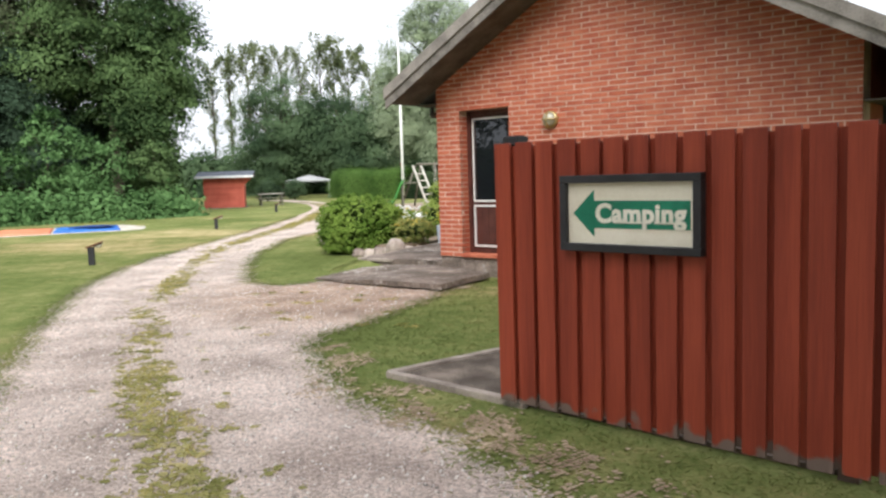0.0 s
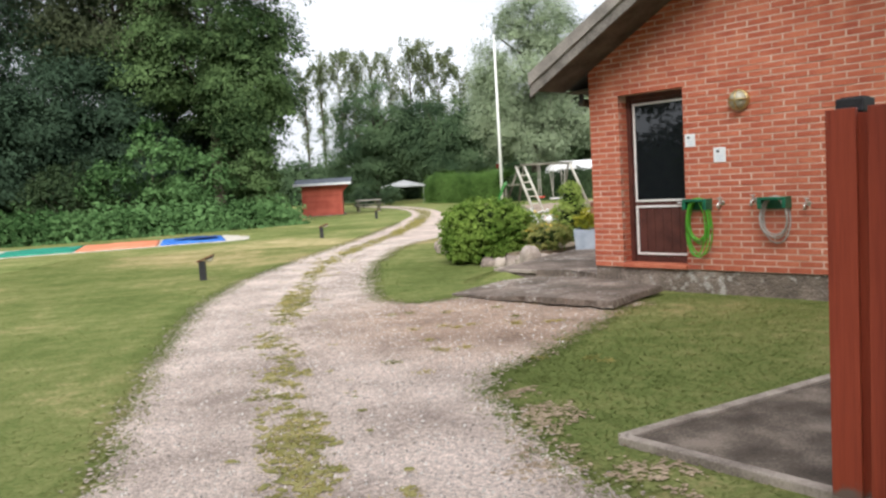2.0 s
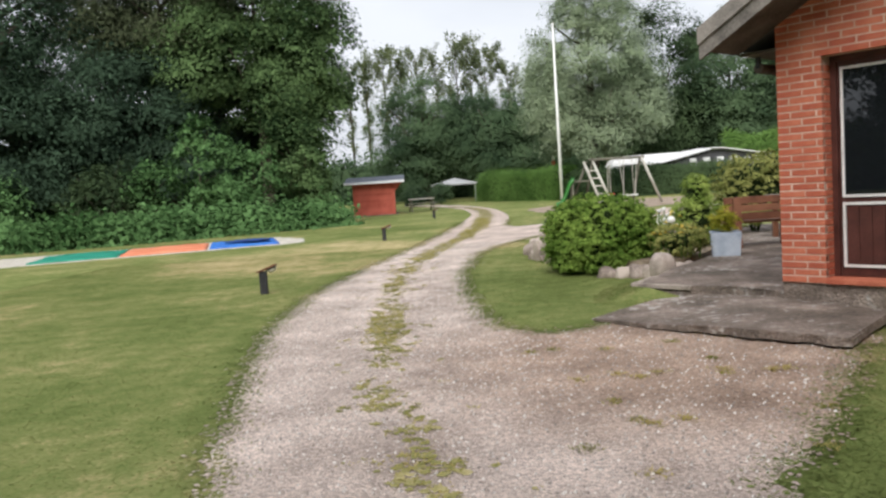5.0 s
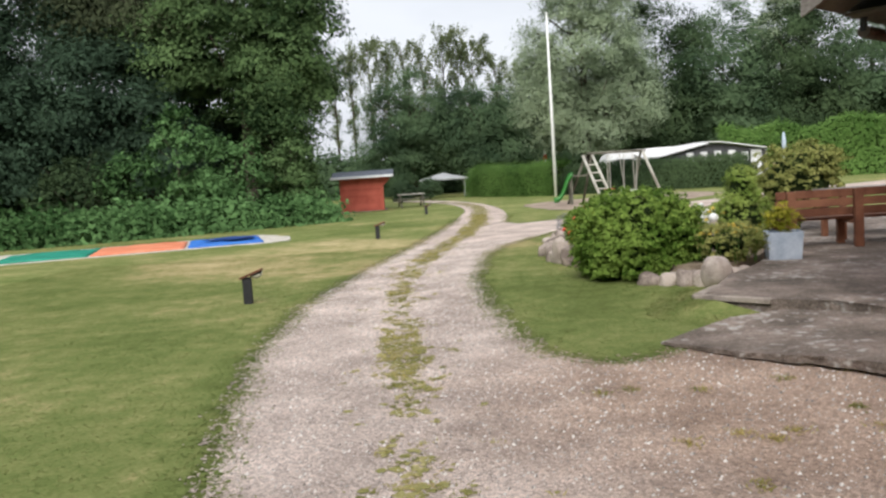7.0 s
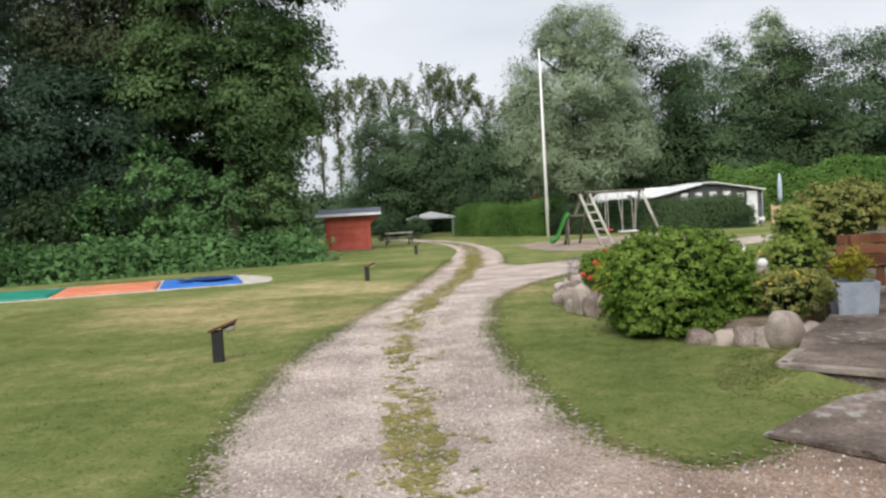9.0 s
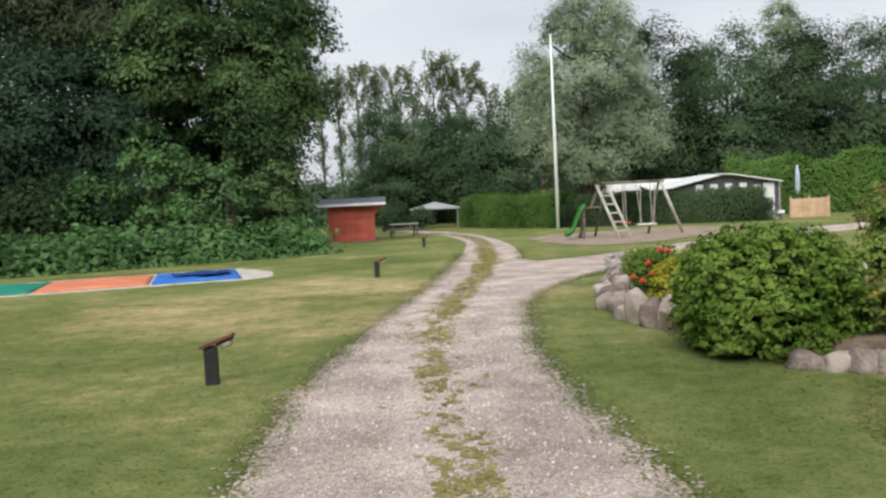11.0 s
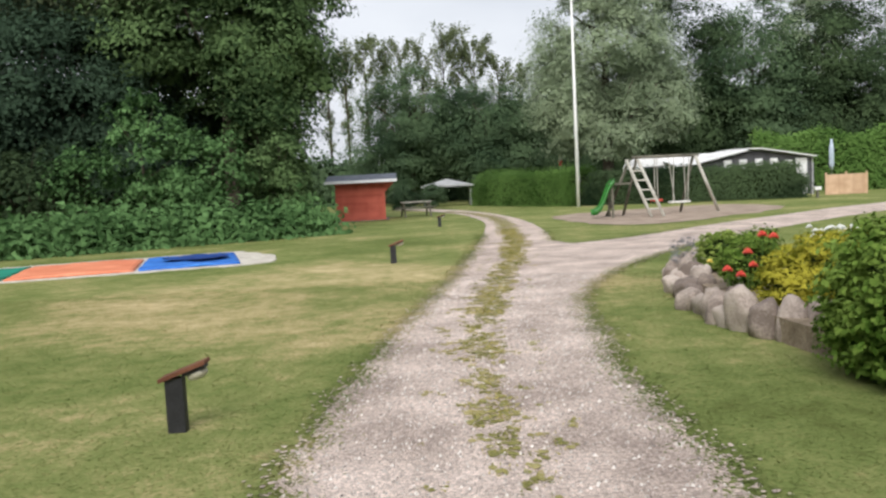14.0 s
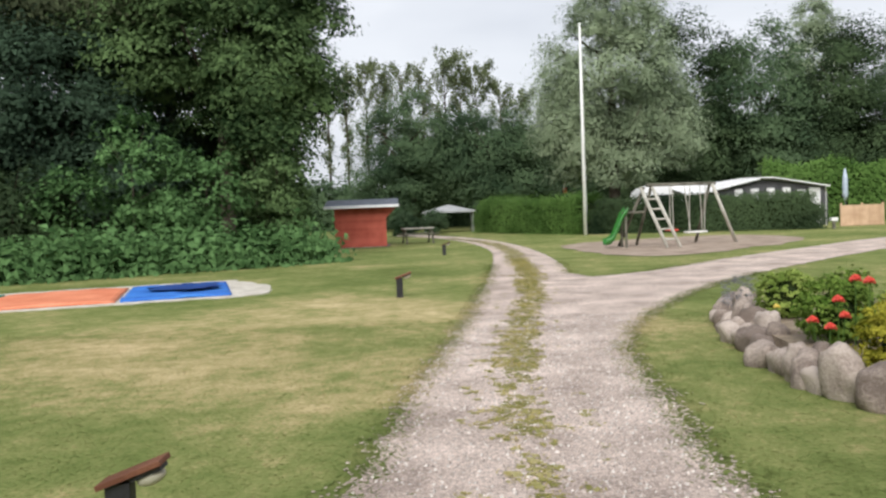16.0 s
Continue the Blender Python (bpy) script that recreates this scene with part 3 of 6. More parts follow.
for cx, cy in crown_line:
    full, half = np.interp(cy, *zip(*FULL)), np.interp(cy, *zip(*HALF))
    for i in range(-14, 15):
        i *= 0.64
        x, y = cx + i * 0.052 + random.uniform(-0.03, 0.03), cy + random.uniform(-0.03, 0.03)
        v = 0.5 + 0.35 * noise.noise((x * 2.2, y * 1.5, 1)) + 0.75 * noise.noise((x * 7, y * 6, 4)) + random.uniform(-0.25, 0.25)
        if v < full * 1.25 * max(0.0, 1 - (i * 0.052 / half) ** 2):
            patches.append((x, y))
            r = random.uniform(0.008, 0.034)
            ring = [bm.verts.new((x + r * random.uniform(0.7, 1.3) * math.cos(a), y + r * random.uniform(0.7, 1.3) * math.sin(a), 0.0105 + 0.004 * random.random())) for a in (0, 1.05, 2.1, 3.14, 4.2, 5.25)]
            bm.faces.new(ring)
tagged(part("grass_patches", bm, M_MOSS), "worn mossy grass patches between the wheel ruts", "grass", kind="stuff")

# the sand under the swing
SANDPIT = [(4.6, 38.4), (4.5, 34.5), (5.0, 31.6), (6.4, 30.6), (9.0, 32.6), (11.4, 34.8), (13.0, 38), (12.0, 41.5), (8, 41.0)]
bm = bmesh.new()
bm.faces.new([bm.verts.new((x, y, 0.012)) for x, y in ragged(spline(SANDPIT, 0.25, True), 0.2, 1.2)])
bmesh.ops.triangulate(bm, faces=bm.faces)
tagged(part("sand_area", bm, M_SAND), "sandy playground surface under the swing", "sand", kind="structure")

# ---- concrete: step, terrace, slab behind the fence ----
STEP = [(2.74, 9.32), (2.99, 8.98), (3.3, 8.60), (3.9, 7.97), (4.36, 7.52), (4.8, 8.0), (5.15, 8.45), (4.78, 9.2), (4.6, 9.55), (3.95, 9.98), (3.47, 9.76), (3.05, 9.52)]
bm = bmesh.new()
step_rim = ragged(spline(STEP[:5], 0.05) + STEP[5:], 0.06, 4)
prism(bm, step_rim, 0.036, 0.105)
prism(bm, [(x + (4.1 - x) * 0.1, y + (8.95 - y) * 0.1) for x, y in step_rim], -0.1, 0.034)
bmesh.ops.bevel(bm, geom=[e for e in bm.edges if abs(e.verts[0].co.z - 0.105) < 1e-4 and abs(e.verts[1].co.z - 0.105) < 1e-4], offset=0.015, segments=2, affect="EDGES")
for v in bm.verts:        # the slab rises out of the earth towards the door
    if v.co.z > 0:
        v.co.z *= min(1.0, 0.28 + 0.8 * max(0.0, v.co.x - 2.8 + 0.3 * max(0.0, v.co.y - 9.0))) + 0.05 * noise.noise(v.co * 3)
tagged(part("concrete_step", bm, M_CONC), "worn grey concrete step below the terrace", "step", kind="structure")
TERRACE = [(3.43, 10.6), (3.95, 10.12), (4.4, 9.88), (4.62, 9.36), (6, 10.64), (9.5, 13.9), (10.5, 18.2), (6.6, 18.0), (5.6, 15.0), (5.25, 13.3), (4.7, 12.45), (4.15, 11.75), (3.8, 11.1)]
bm = bmesh.new()
prism(bm, TERRACE, -0.1, 0.165)
bmesh.ops.bevel(bm, geom=[e for e in bm.edges if e.verts[0].co.z > 0.16 and e.verts[1].co.z > 0.16], offset=0.012, segments=2, affect="EDGES")
tagged(part("terrace", bm, M_CONC), "grey weathered concrete terrace with a raised edge", "terrace", kind="structure")
edge = thing("terrace_edging", pose(0, 0, 0), "pale worn concrete edge strip of the terrace", "kerb", kind="structure")
for a, b, lo_, hi_ in (((3.41, 10.6), (3.94, 10.11), -0.02, 0.07), ((3.41, 10.6), (3.78, 11.1), -0.07, 0.02)):
    d = Vector((b[0] - a[0], b[1] - a[1], 0))
    part("edge_strip", boxed(0.004, d.length - 0.004, lo_, hi_, 0.122, 0.169, pose(*a, 0, 0, 0, math.degrees(math.atan2(d.y, d.x))), 0.01), M_KERB, edge)
bm = bmesh.new()
prism(bm, [(3.52, 3.55), (5.3, 4.55), (7.2, 2.2), (5.4, 1.25)], -0.1, 0.025)
tagged(part("pavement", bm, M_SLAB), "dark concrete slab behind the red fence", "slab", kind="structure")
kerb = thing("kerb_edging", pose(0, 0, 0), "pale concrete edging round the slab", "kerb", kind="structure")
for a, b in (((3.47, 3.57), (5.3, 4.60)), ((3.47, 3.57), (4.25, 2.6))):
    d = Vector((b[0] - a[0], b[1] - a[1], 0))
    part("kerb_stone", boxed(0, d.length, -0.035, 0.035, -0.1, 0.045, pose(*a, 0, 0, 0, math.degrees(math.atan2(d.y, d.x))), 0.008), M_KERB, kerb)

bm = bmesh.new()
inner = [(3.98, 10.05), (3.42, 10.58), (3.79, 11.13), (4.12, 11.78)]
outer = [(3.3, 9.8), (2.9, 10.5), (3.2, 11.5), (3.7, 12.2)]
ia, oa = spline(inner, 0.08), spline(outer, 0.08)


def bank_height(q, f):
    """Height of the bank, along it and across it; it runs out at both ends."""
    return 0.14 * (1 - f) ** 1.3 * min(1.0, q * 4, (1 - q) * 4) - 0.012 * f - 0.004


rows_ = []
for s in range(9):
    f = s / 8
    row = []
    for q in range(25):
        a, b = ia[int(q / 24 * (len(ia) - 1))], oa[int(q / 24 * (len(oa) - 1))]
        x, y = a[0] + (b[0] - a[0]) * f, a[1] + (b[1] - a[1]) * f
        row.append(bm.verts.new((x, y, bank_height(q / 24, f))))
    rows_.append(row)
for a, b in zip(rows_, rows_[1:]):
    for q in range(24):
        bm.faces.new((a[q], a[q + 1], b[q + 1], b[q]))
tagged(part("grass_bank", bm, M_LAWN, smooth=True), "low grassy bank running up to the terrace edge", "lawn", kind="structure")
# sandy earth worn through the grass between the fence and the track, ragged and broken up
bm = bmesh.new()
wrng = np.random.default_rng(44)
WORN = [(3.02, 4.7), (3.15, 3.6), (3.45, 2.9), (3.8, 2.3), (4.2, 1.6), (4.75, 0.6)]
worn_line = spline(WORN, 0.03)
for i in range(9500):
    cx, cy = worn_line[int(wrng.random() * len(worn_line))]
    o = wrng.normal() * 0.21
    x, y = cx + o * 0.85, cy + o * 0.5
    if noise.noise((x * 2.6, y * 2.6, 5)) + 0.6 * noise.noise((x * 8, y * 8, 2)) + wrng.uniform(-0.3, 0.3) < 0.02 + 1.2 * abs(o):
        continue
    r, height = wrng.uniform(0.006, 0.020), wrng.random()
    bm.faces.new([bm.verts.new((x + r * wrng.uniform(0.6, 1.3) * math.cos(t), y + r * wrng.uniform(0.6, 1.3) * math.sin(t), 0.0090 + 0.0022 * height)) for t in (0, 1.05, 2.1, 3.14, 4.2, 5.25)])
tagged(part("bare_patches", bm, M_EARTH), "bare sandy earth worn into the grass", "bare earth", kind="stuff")

# ---- brick house ----
HOUSE = pose(4.6, 9.35, 0, 0, 0, -47)
WIDE, FOOT, HEAD, SLOPE = 5.55, 0.27, 2.345, 0.555
D0, D1, DEEP = 0.41, 1.26, 8.0
EAVE = 2.67            # soffit height where it meets the wall's corner
house = thing("house", HOUSE, "red brick house gable with brown door and grey eaves", "house")


def roofline(u):
    return EAVE + SLOPE * min(u, WIDE - u)


bm = bmesh.new()
box(bm, 0.0, D0, 0.0, 0.34, FOOT, HEAD)
box(bm, D1, WIDE, 0.0, 0.34, FOOT, HEAD)
ring = [(0, HEAD), (WIDE, HEAD), (WIDE, roofline(WIDE) + 0.1), (WIDE / 2, roofline(WIDE / 2) + 0.1), (0, roofline(0) + 0.1)]
lo, hi = [bm.verts.new((u, 0.0, z)) for u, z in ring], [bm.verts.new((u, 0.34, z)) for u, z in ring]
bm.faces.new(lo), bm.faces.new(hi[::-1])
for i in range(5):
    bm.faces.new((lo[i], lo[(i + 1) % 5], hi[(i + 1) % 5], hi[i]))
gable = part("gable_wall", bm, M_MORTAR, house, "red brick gable wall with pale mortar")
bm = bmesh.new()
box(bm, 0.01, 0.3, 0.345, DEEP, 0.0, EAVE)
box(bm, WIDE - 0.3, WIDE - 0.01, 0.345, DEEP, 0.0, EAVE)
box(bm, 0.3, WIDE - 0.3, DEEP - 0.3, DEEP - 0.01, 0.0, EAVE)
part("side_wall", bm, M_BRICK_I, house)
bm = bmesh.new()
box(bm, -0.01, WIDE + 0.01, 0.02, 0.34, -0.1, FOOT - 0.002, None, 0.008)
part("plinth", bm, M_CONC, house, "grey concrete plinth")
# roof: two thick slopes with overhang
for side in (0, 1):
    bm = bmesh.new()
    a, b = (-0.36, WIDE / 2) if side == 0 else (WIDE + 1.1, WIDE / 2)
    za, zb = EAVE - SLOPE * (0.36 if side == 0 else 1.1), EAVE + SLOPE * WIDE / 2
    vs = [bm.verts.new((u, v, z)) for v in (-0.60, DEEP + 0.3) for u, z in ((a, za + 0.03), (b, zb + 0.03), (b, zb + 0.24), (a, za + 0.24))]
    for f in ((0, 1, 2, 3), (7, 6, 5, 4), (0, 4, 5, 1), (1, 5, 6, 2), (2, 6, 7, 3), (3, 7, 4, 0)):
        bm.faces.new([vs[i] for i in f])
    part("roof_slope", bm, M_ROOF, house, "grey roof sheets")
    bm = bmesh.new()
    vs = [bm.verts.new((u, v, z)) for v in (-0.595, -0.01) for u, z in ((a, za), (b, zb), (b, zb + 0.026), (a, za + 0.026))]
    for f in ((0, 1, 2, 3), (7, 6, 5, 4), (0, 4, 5, 1), (1, 5, 6, 2), (2, 6, 7, 3), (3, 7, 4, 0)):
        bm.faces.new([vs[i] for i in f])
    part("soffit", bm, M_SOFFIT, house, "dark boarded soffit")
    for lo_z, hi_z, v0, v1 in ((-0.03, 0.125, -0.63, -0.604), (0.105, 0.255, -0.658, -0.632)):
        bm = bmesh.new()
        e = -0.06 if side == 0 else 0.06
        vs = [bm.verts.new((u, v, z)) for v in (v0, v1) for u, z in ((a + e, za + lo_z - 0.033), (b, zb + lo_z), (b, zb + hi_z), (a + e, za + hi_z - 0.033))]
        for f in ((0, 1, 2, 3), (7, 6, 5, 4), (0, 4, 5, 1), (1, 5, 6, 2), (2, 6, 7, 3), (3, 7, 4, 0)):
            bm.faces.new([vs[i] for i in f])
        part("bargeboard", bm, M_GREYWOOD, house, "weathered grey bargeboard")
    s = -0.36 if side == 0 else WIDE + 0.42
    part("eave_soffit", boxed(s if side == 0 else WIDE + 0.012, 0.008 if side == 0 else WIDE + 1.1, -0.0, DEEP, za - 0.01, za + 0.012), M_SOFFIT, house)
    if side == 0:
        part("gutter", tubed([(-0.30, 0.25, za - 0.12), (-0.30, DEEP, za - 0.12)], 0.05, 10), M_SOFFIT, house)
        part("gutter_bracket", boxed(-0.32, -0.28, 0.24, 0.28, za - 0.12, za + 0.0), M_BLACK, house)
        continue
    part("gutter", tubed([(WIDE + 1.15, -0.58, za + 0.02), (WIDE + 1.15, DEEP, za + 0.02)], 0.055, 10), M_SOFFIT, house)
# black sheet stands in for the shaded opening under the right overhang
part("side_opening_shade", boxed(WIDE + 0.012, WIDE + 1.05, 0.9, 0.95, 0, 2.1), M_BLACK, house, "black panel painted as the shaded opening beside the gable")

# door
door = part("door", boxed(D0 + 0.002, D1 - 0.002, 0.20, 0.245, FOOT + 0.052, HEAD - 0.06), M_DOORWOOD, house, "dark brown door with white beading and glass")
bm = bmesh.new()
for b in ((D0 + 0.002, D0 + 0.055, FOOT + 0.05, HEAD - 0.002), (D1 - 0.05, D1 - 0.002, FOOT + 0.05, HEAD - 0.002), (D0 + 0.055, D1 - 0.05, HEAD - 0.06, HEAD - 0.002)):
    box(bm, b[0], b[1], 0.17, 0.30, b[2], b[3], None, 0.004)
part("door_frame", bm, M_DOORWOOD, door)
part("threshold", boxed(D0 + 0.002, D1 - 0.002, -0.03, 0.19, FOOT + 0.001, FOOT + 0.05, None, 0.008), M_BRICK, house, "red brick threshold")
PANE = (D0 + 0.10, D1 - 0.055, 1.065, 2.225)
PANEL = (D0 + 0.10, D1 - 0.055, 0.42, 0.995)
part("glass_pane", boxed(PANE[0], PANE[1], 0.188, 0.199, PANE[2], PANE[3]), M_PANE, door, "dark reflecting glass")
for r in (PANE, PANEL):
    for b in ((r[0] - 0.012, r[0] + 0.012, r[2] - 0.012, r[3] + 0.012), (r[1] - 0.012, r[1] + 0.012, r[2] - 0.012, r[3] + 0.012),
              (r[0] + 0.012, r[1] - 0.012, r[2] - 0.012, r[2] + 0.012), (r[0] + 0.012, r[1] - 0.012, r[3] - 0.012, r[3] + 0.012)):
        part("beading", boxed(b[0], b[1], 0.178, 0.198, b[2], b[3]), M_WHITE, door, "white beading")
w = (PANEL[1] - PANEL[0] - 0.04) / 6
for i in range(6):
    part("board", boxed(PANEL[0] + 0.02 + i * w, PANEL[0] + 0.02 + (i + 1) * w - 0.006, 0.190, 0.199, PANEL[2] + 0.015, PANEL[3] - 0.015), M_DOORWOOD, door)
part("door_handle", tubed([(D1 - 0.085, 0.195, 1.03), (D1 - 0.085, 0.15, 1.03), (D1 - 0.19, 0.15, 1.03)], 0.009, 8), M_CHROME, door, "steel lever handle")

# wall lamp, notices, hose holders, taps
LAMP = HOUSE @ pose(1.93, -0.002, 2.12) @ Matrix.Diagonal((0.88, 0.88, 0.88, 1))
lamp = thing("wall_lamp", LAMP, "round brass bulkhead lamp on the brick wall", "wall lamp")


def disc(bm, r, y0, y1, seg=24, r1=None):
    m = bmesh.ops.create_cone(bm, cap_ends=True, segments=seg, radius1=r, radius2=r if r1 is None else r1, depth=abs(y1 - y0))["verts"]
    bmesh.ops.rotate(bm, verts=m, cent=(0, 0, 0), matrix=Matrix.Rotation(radians(90), 3, "X"))
    bmesh.ops.translate(bm, verts=m, vec=(0, (y0 + y1) / 2, 0))
    return m


bm = bmesh.new()
disc(bm, 0.125, 0, -0.045)
part("base", bm, M_BRASS, lamp)
bm = bmesh.new()
m = bmesh.ops.create_uvsphere(bm, u_segments=20, v_segments=12, radius=0.105)["verts"]
bmesh.ops.scale(bm, vec=(1, 0.85, 1), verts=m)
bmesh.ops.translate(bm, vec=(0, -0.055, 0), verts=m)
part("globe", bm, M_OPAL, lamp, "frosted glass globe", True)
bm = bmesh.new()
arc = [(0.112 * math.cos(t), -0.055 - 0.10 * math.sin(t), 0) for t in (math.pi * i / 12 for i in range(13))]
tube(bm, arc, 0.011, 8)
tube(bm, [(0, y, x) for x, y, z in arc], 0.011, 8)
tube(bm, [(0.113 * math.cos(t), -0.05, 0.113 * math.sin(t)) for t in (2 * math.pi * i / 24 for i in range(25))], 0.013, 8, False)
part("cage", bm, M_BRASS, lamp, "brass cage", True)
for u, z, s in ((1.34, 1.735, 0.062), (1.685, 1.555, 0.07)):
    note = thing("notice_plate", HOUSE @ pose(u, -0.003, z), "small white notice plate on the brick wall", "sign", "notices on the wall")
    part("plate", boxed(-s, s, -0.008, 0, -s * 1.15, s * 1.15, None, 0.003), M_PAPER, note)
    part("symbol", boxed(-s * 0.45, -s * 0.05, -0.011, -0.0082, s * 0.35, s * 0.75), M_BLACK, note, "dark printed mark")
    for i in range(3):
        part("text_line", boxed(-s * 0.6, s * (0.6 - 0.2 * (i % 2)), -0.0095, -0.0082, -s * 0.2 - i * s * 0.28, -s * 0.12 - i * s * 0.28), M_ZINC, note, "illegible printed line")


def hose_holder(u, z, hose, drop, half, turns, label):
    ob = thing("hose_holder", HOUSE @ pose(u, -0.003, z), label, "hose", "hoses on the wall")
    bm = bmesh.new()
    box(bm, -half - 0.02, half + 0.02, -0.16, 0, 0.0, 0.03, None, 0.008)
    box(bm, -half - 0.02, half + 0.02, -0.02, 0, -0.10, 0.0, None, 0.006)
    box(bm, -half - 0.02, -half + 0.02, -0.16, -0.02, -0.09, 0.0, None, 0.008)
    box(bm, half - 0.02, half + 0.02, -0.16, -0.02, -0.09, 0.0, None, 0.008)
    part("bracket", bm, M_REEL, ob, "dark green plastic bracket")
    rng = np.random.default_rng(int(u * 100))
    for k in range(turns):
        w, d, y = half * (0.85 + 0.25 * rng.random()), drop * (0.70 + 0.36 * rng.random()), -0.03 - 0.12 * k / turns
        sx = 0.02 * rng.normal()
        pts = [(sx + w * math.sin(t) * (0.9 + 0.18 * math.sin(t / 2)), y + 0.01 * math.sin(2 * t + k), 0.035 - d / 2 + d / 2 * math.cos(t)) for t in (2 * math.pi * i / 28 for i in range(29))]
        bm = bmesh.new()
        tube(bm, pts, 0.009, 7, False)
        part("hose_coil", bm, hose, ob, smooth=True)
    return ob


hose_holder(1.44, 1.05, M_HOSEGREEN, 0.64, 0.125, 7, "green garden hose coiled on a wall bracket")
hose_holder(2.30, 1.05, M_HOSEGREY, 0.48, 0.13, 4, "grey garden hose coiled on a green wall bracket")
for u, z in ((1.70, 1.03), (2.07, 1.05), (2.62, 1.0)):
    tap = thing("water_tap", HOUSE @ pose(u, -0.003, z), "small worn metal water tap on the brick wall", "tap", "taps on the wall")
    part("body", tubed([(0, 0, 0), (0, -0.09, 0), (0, -0.11, -0.02), (0, -0.115, -0.06)], [0.014, 0.014, 0.013, 0.012], 10), M_CHROME, tap, smooth=True)
    part("flange", tubed([(0, 0, 0), (0, -0.008, 0)], 0.028, 14), M_CHROME, tap)
    part("valve", tubed([(0, -0.06, 0.01), (0, -0.06, 0.05)], 0.009, 8), M_CHROME, tap)
    part("knob", boxed(-0.03, 0.03, -0.068, -0.052, 0.048, 0.06, None, 0.004), M_CHROME, tap)

# ---- red fence with the sign ----
FENCE = pose(4.12, 2.637, 0, 0, 0, -51)
fence = thing("fence", FENCE, "red painted vertical board fence with a black post cap", "fence")
rng = np.random.default_rng(5)
for i in range(26):
    u0 = -0.006 + i * 0.1503
    dz, lean = 0.003 * rng.normal(), 0.12 * rng.normal()
    part("board", boxed(0, 0.116, -0.020, 0, 0.055 + dz + 0.01 * rng.random(), 1.62 + dz * 0.6, pose(u0, 0, 0, 0, lean, 0), 0.003), M_REDWOOD, fence)
    if i:
        part("back_board", boxed(u0 - 0.075, u0 + 0.05, 0.026, 0.040, 0.07, 1.60), M_REDWOOD, fence)
for z in (0.42, 1.25):
    part("rail", boxed(0.0, 3.95, 0.042, 0.066, z - 0.045, z + 0.045), M_REDWOOD, fence)
for u, h in ((0.05, 1.605), (1.95, 1.55), (3.85, 1.55)):
    post = part("post", boxed(u - 0.045, u + 0.045, 0.068, 0.158, -0.1, h), M_REDWOOD, fence)
    if h > 1.6:
        bm = bmesh.new()
        box(bm, u - 0.055, u + 0.055, 0.058, 0.168, 1.606, 1.662, None, 0.006)
        box(bm, u - 0.04, u + 0.04, 0.073, 0.153, 1.662, 1.668)
        part("post_cap", bm, M_BLACK, post, "black square post cap")
sign = thing("camping_sign", FENCE @ pose(0.91, -0.024, 1.215), "white sign with a green arrow reading Camping in a black frame", "sign")
SW, SH = 0.41, 0.205
part("panel", boxed(-SW + 0.02, SW - 0.02, -0.03, -0.002, -SH + 0.02, SH - 0.02), M_CREAM, sign)
for b in ((-SW, SW, SH - 0.042, SH), (-SW, SW, -SH, -SH + 0.042), (-SW, -SW + 0.042, -SH + 0.042, SH - 0.042), (SW - 0.042, SW, -SH + 0.042, SH - 0.042)):
    part("frame_strip", boxed(b[0], b[1], -0.06, 0.0, b[2], b[3], None, 0.005), M_BLACK, sign, "black frame strip")
bm = bmesh.new()
ring = [(-0.335, 0), (-0.205, 0.125), (-0.205, 0.068), (0.345, 0.068), (0.345, -0.078), (-0.205, -0.078), (-0.205, -0.125)]
fr, bk = [bm.verts.new((x, -0.034, z)) for x, z in ring], [bm.verts.new((x, -0.0302, z)) for x, z in ring]
bm.faces.new(fr), bm.faces.new(bk[::-1])
for i in range(7):
    bm.faces.new((fr[i], fr[(i + 1) % 7], bk[(i + 1) % 7], bk[i]))
part("arrow", bm, M_GREEN, sign, "green arrow")
txt = bpy.data.curves.new("lettering", "FONT")
txt.body, txt.size, txt.align_x, txt.align_y = "Camping", 0.138, "CENTER", "CENTER"
txt.extrude, txt.offset, txt.space_character = 0.002, 0.0052, 1.06
tmp = new("lettering_curve", txt)
me = bpy.data.meshes.new_from_object(tmp.evaluated_get(bpy.context.evaluated_depsgraph_get()))
bpy.data.objects.remove(tmp)
heights = collections.Counter(round(v.co.y, 4) for v in me.vertices)
base = heights.most_common(1)[0][0]
feet = sorted({round(v.co.x, 4) for v in me.vertices if abs(v.co.y - base) < 0.0004})
bm = bmesh.new()
bm.from_mesh(me)
for x0, x1 in zip(feet[::2], feet[1::2]):
    if x1 - x0 < 0.035:
        box(bm, x0 - 0.009, x1 + 0.009, base, base + 0.009, -0.002, 0.002)
bm.to_mesh(me)
bm.free()
me.transform(Matrix.Translation((0.065, -0.0365, -0.004)) @ Matrix.Rotation(radians(90), 4, "X"))
me.materials.clear()
part("lettering", me, M_LETTER, sign, "cream lettering Camping")

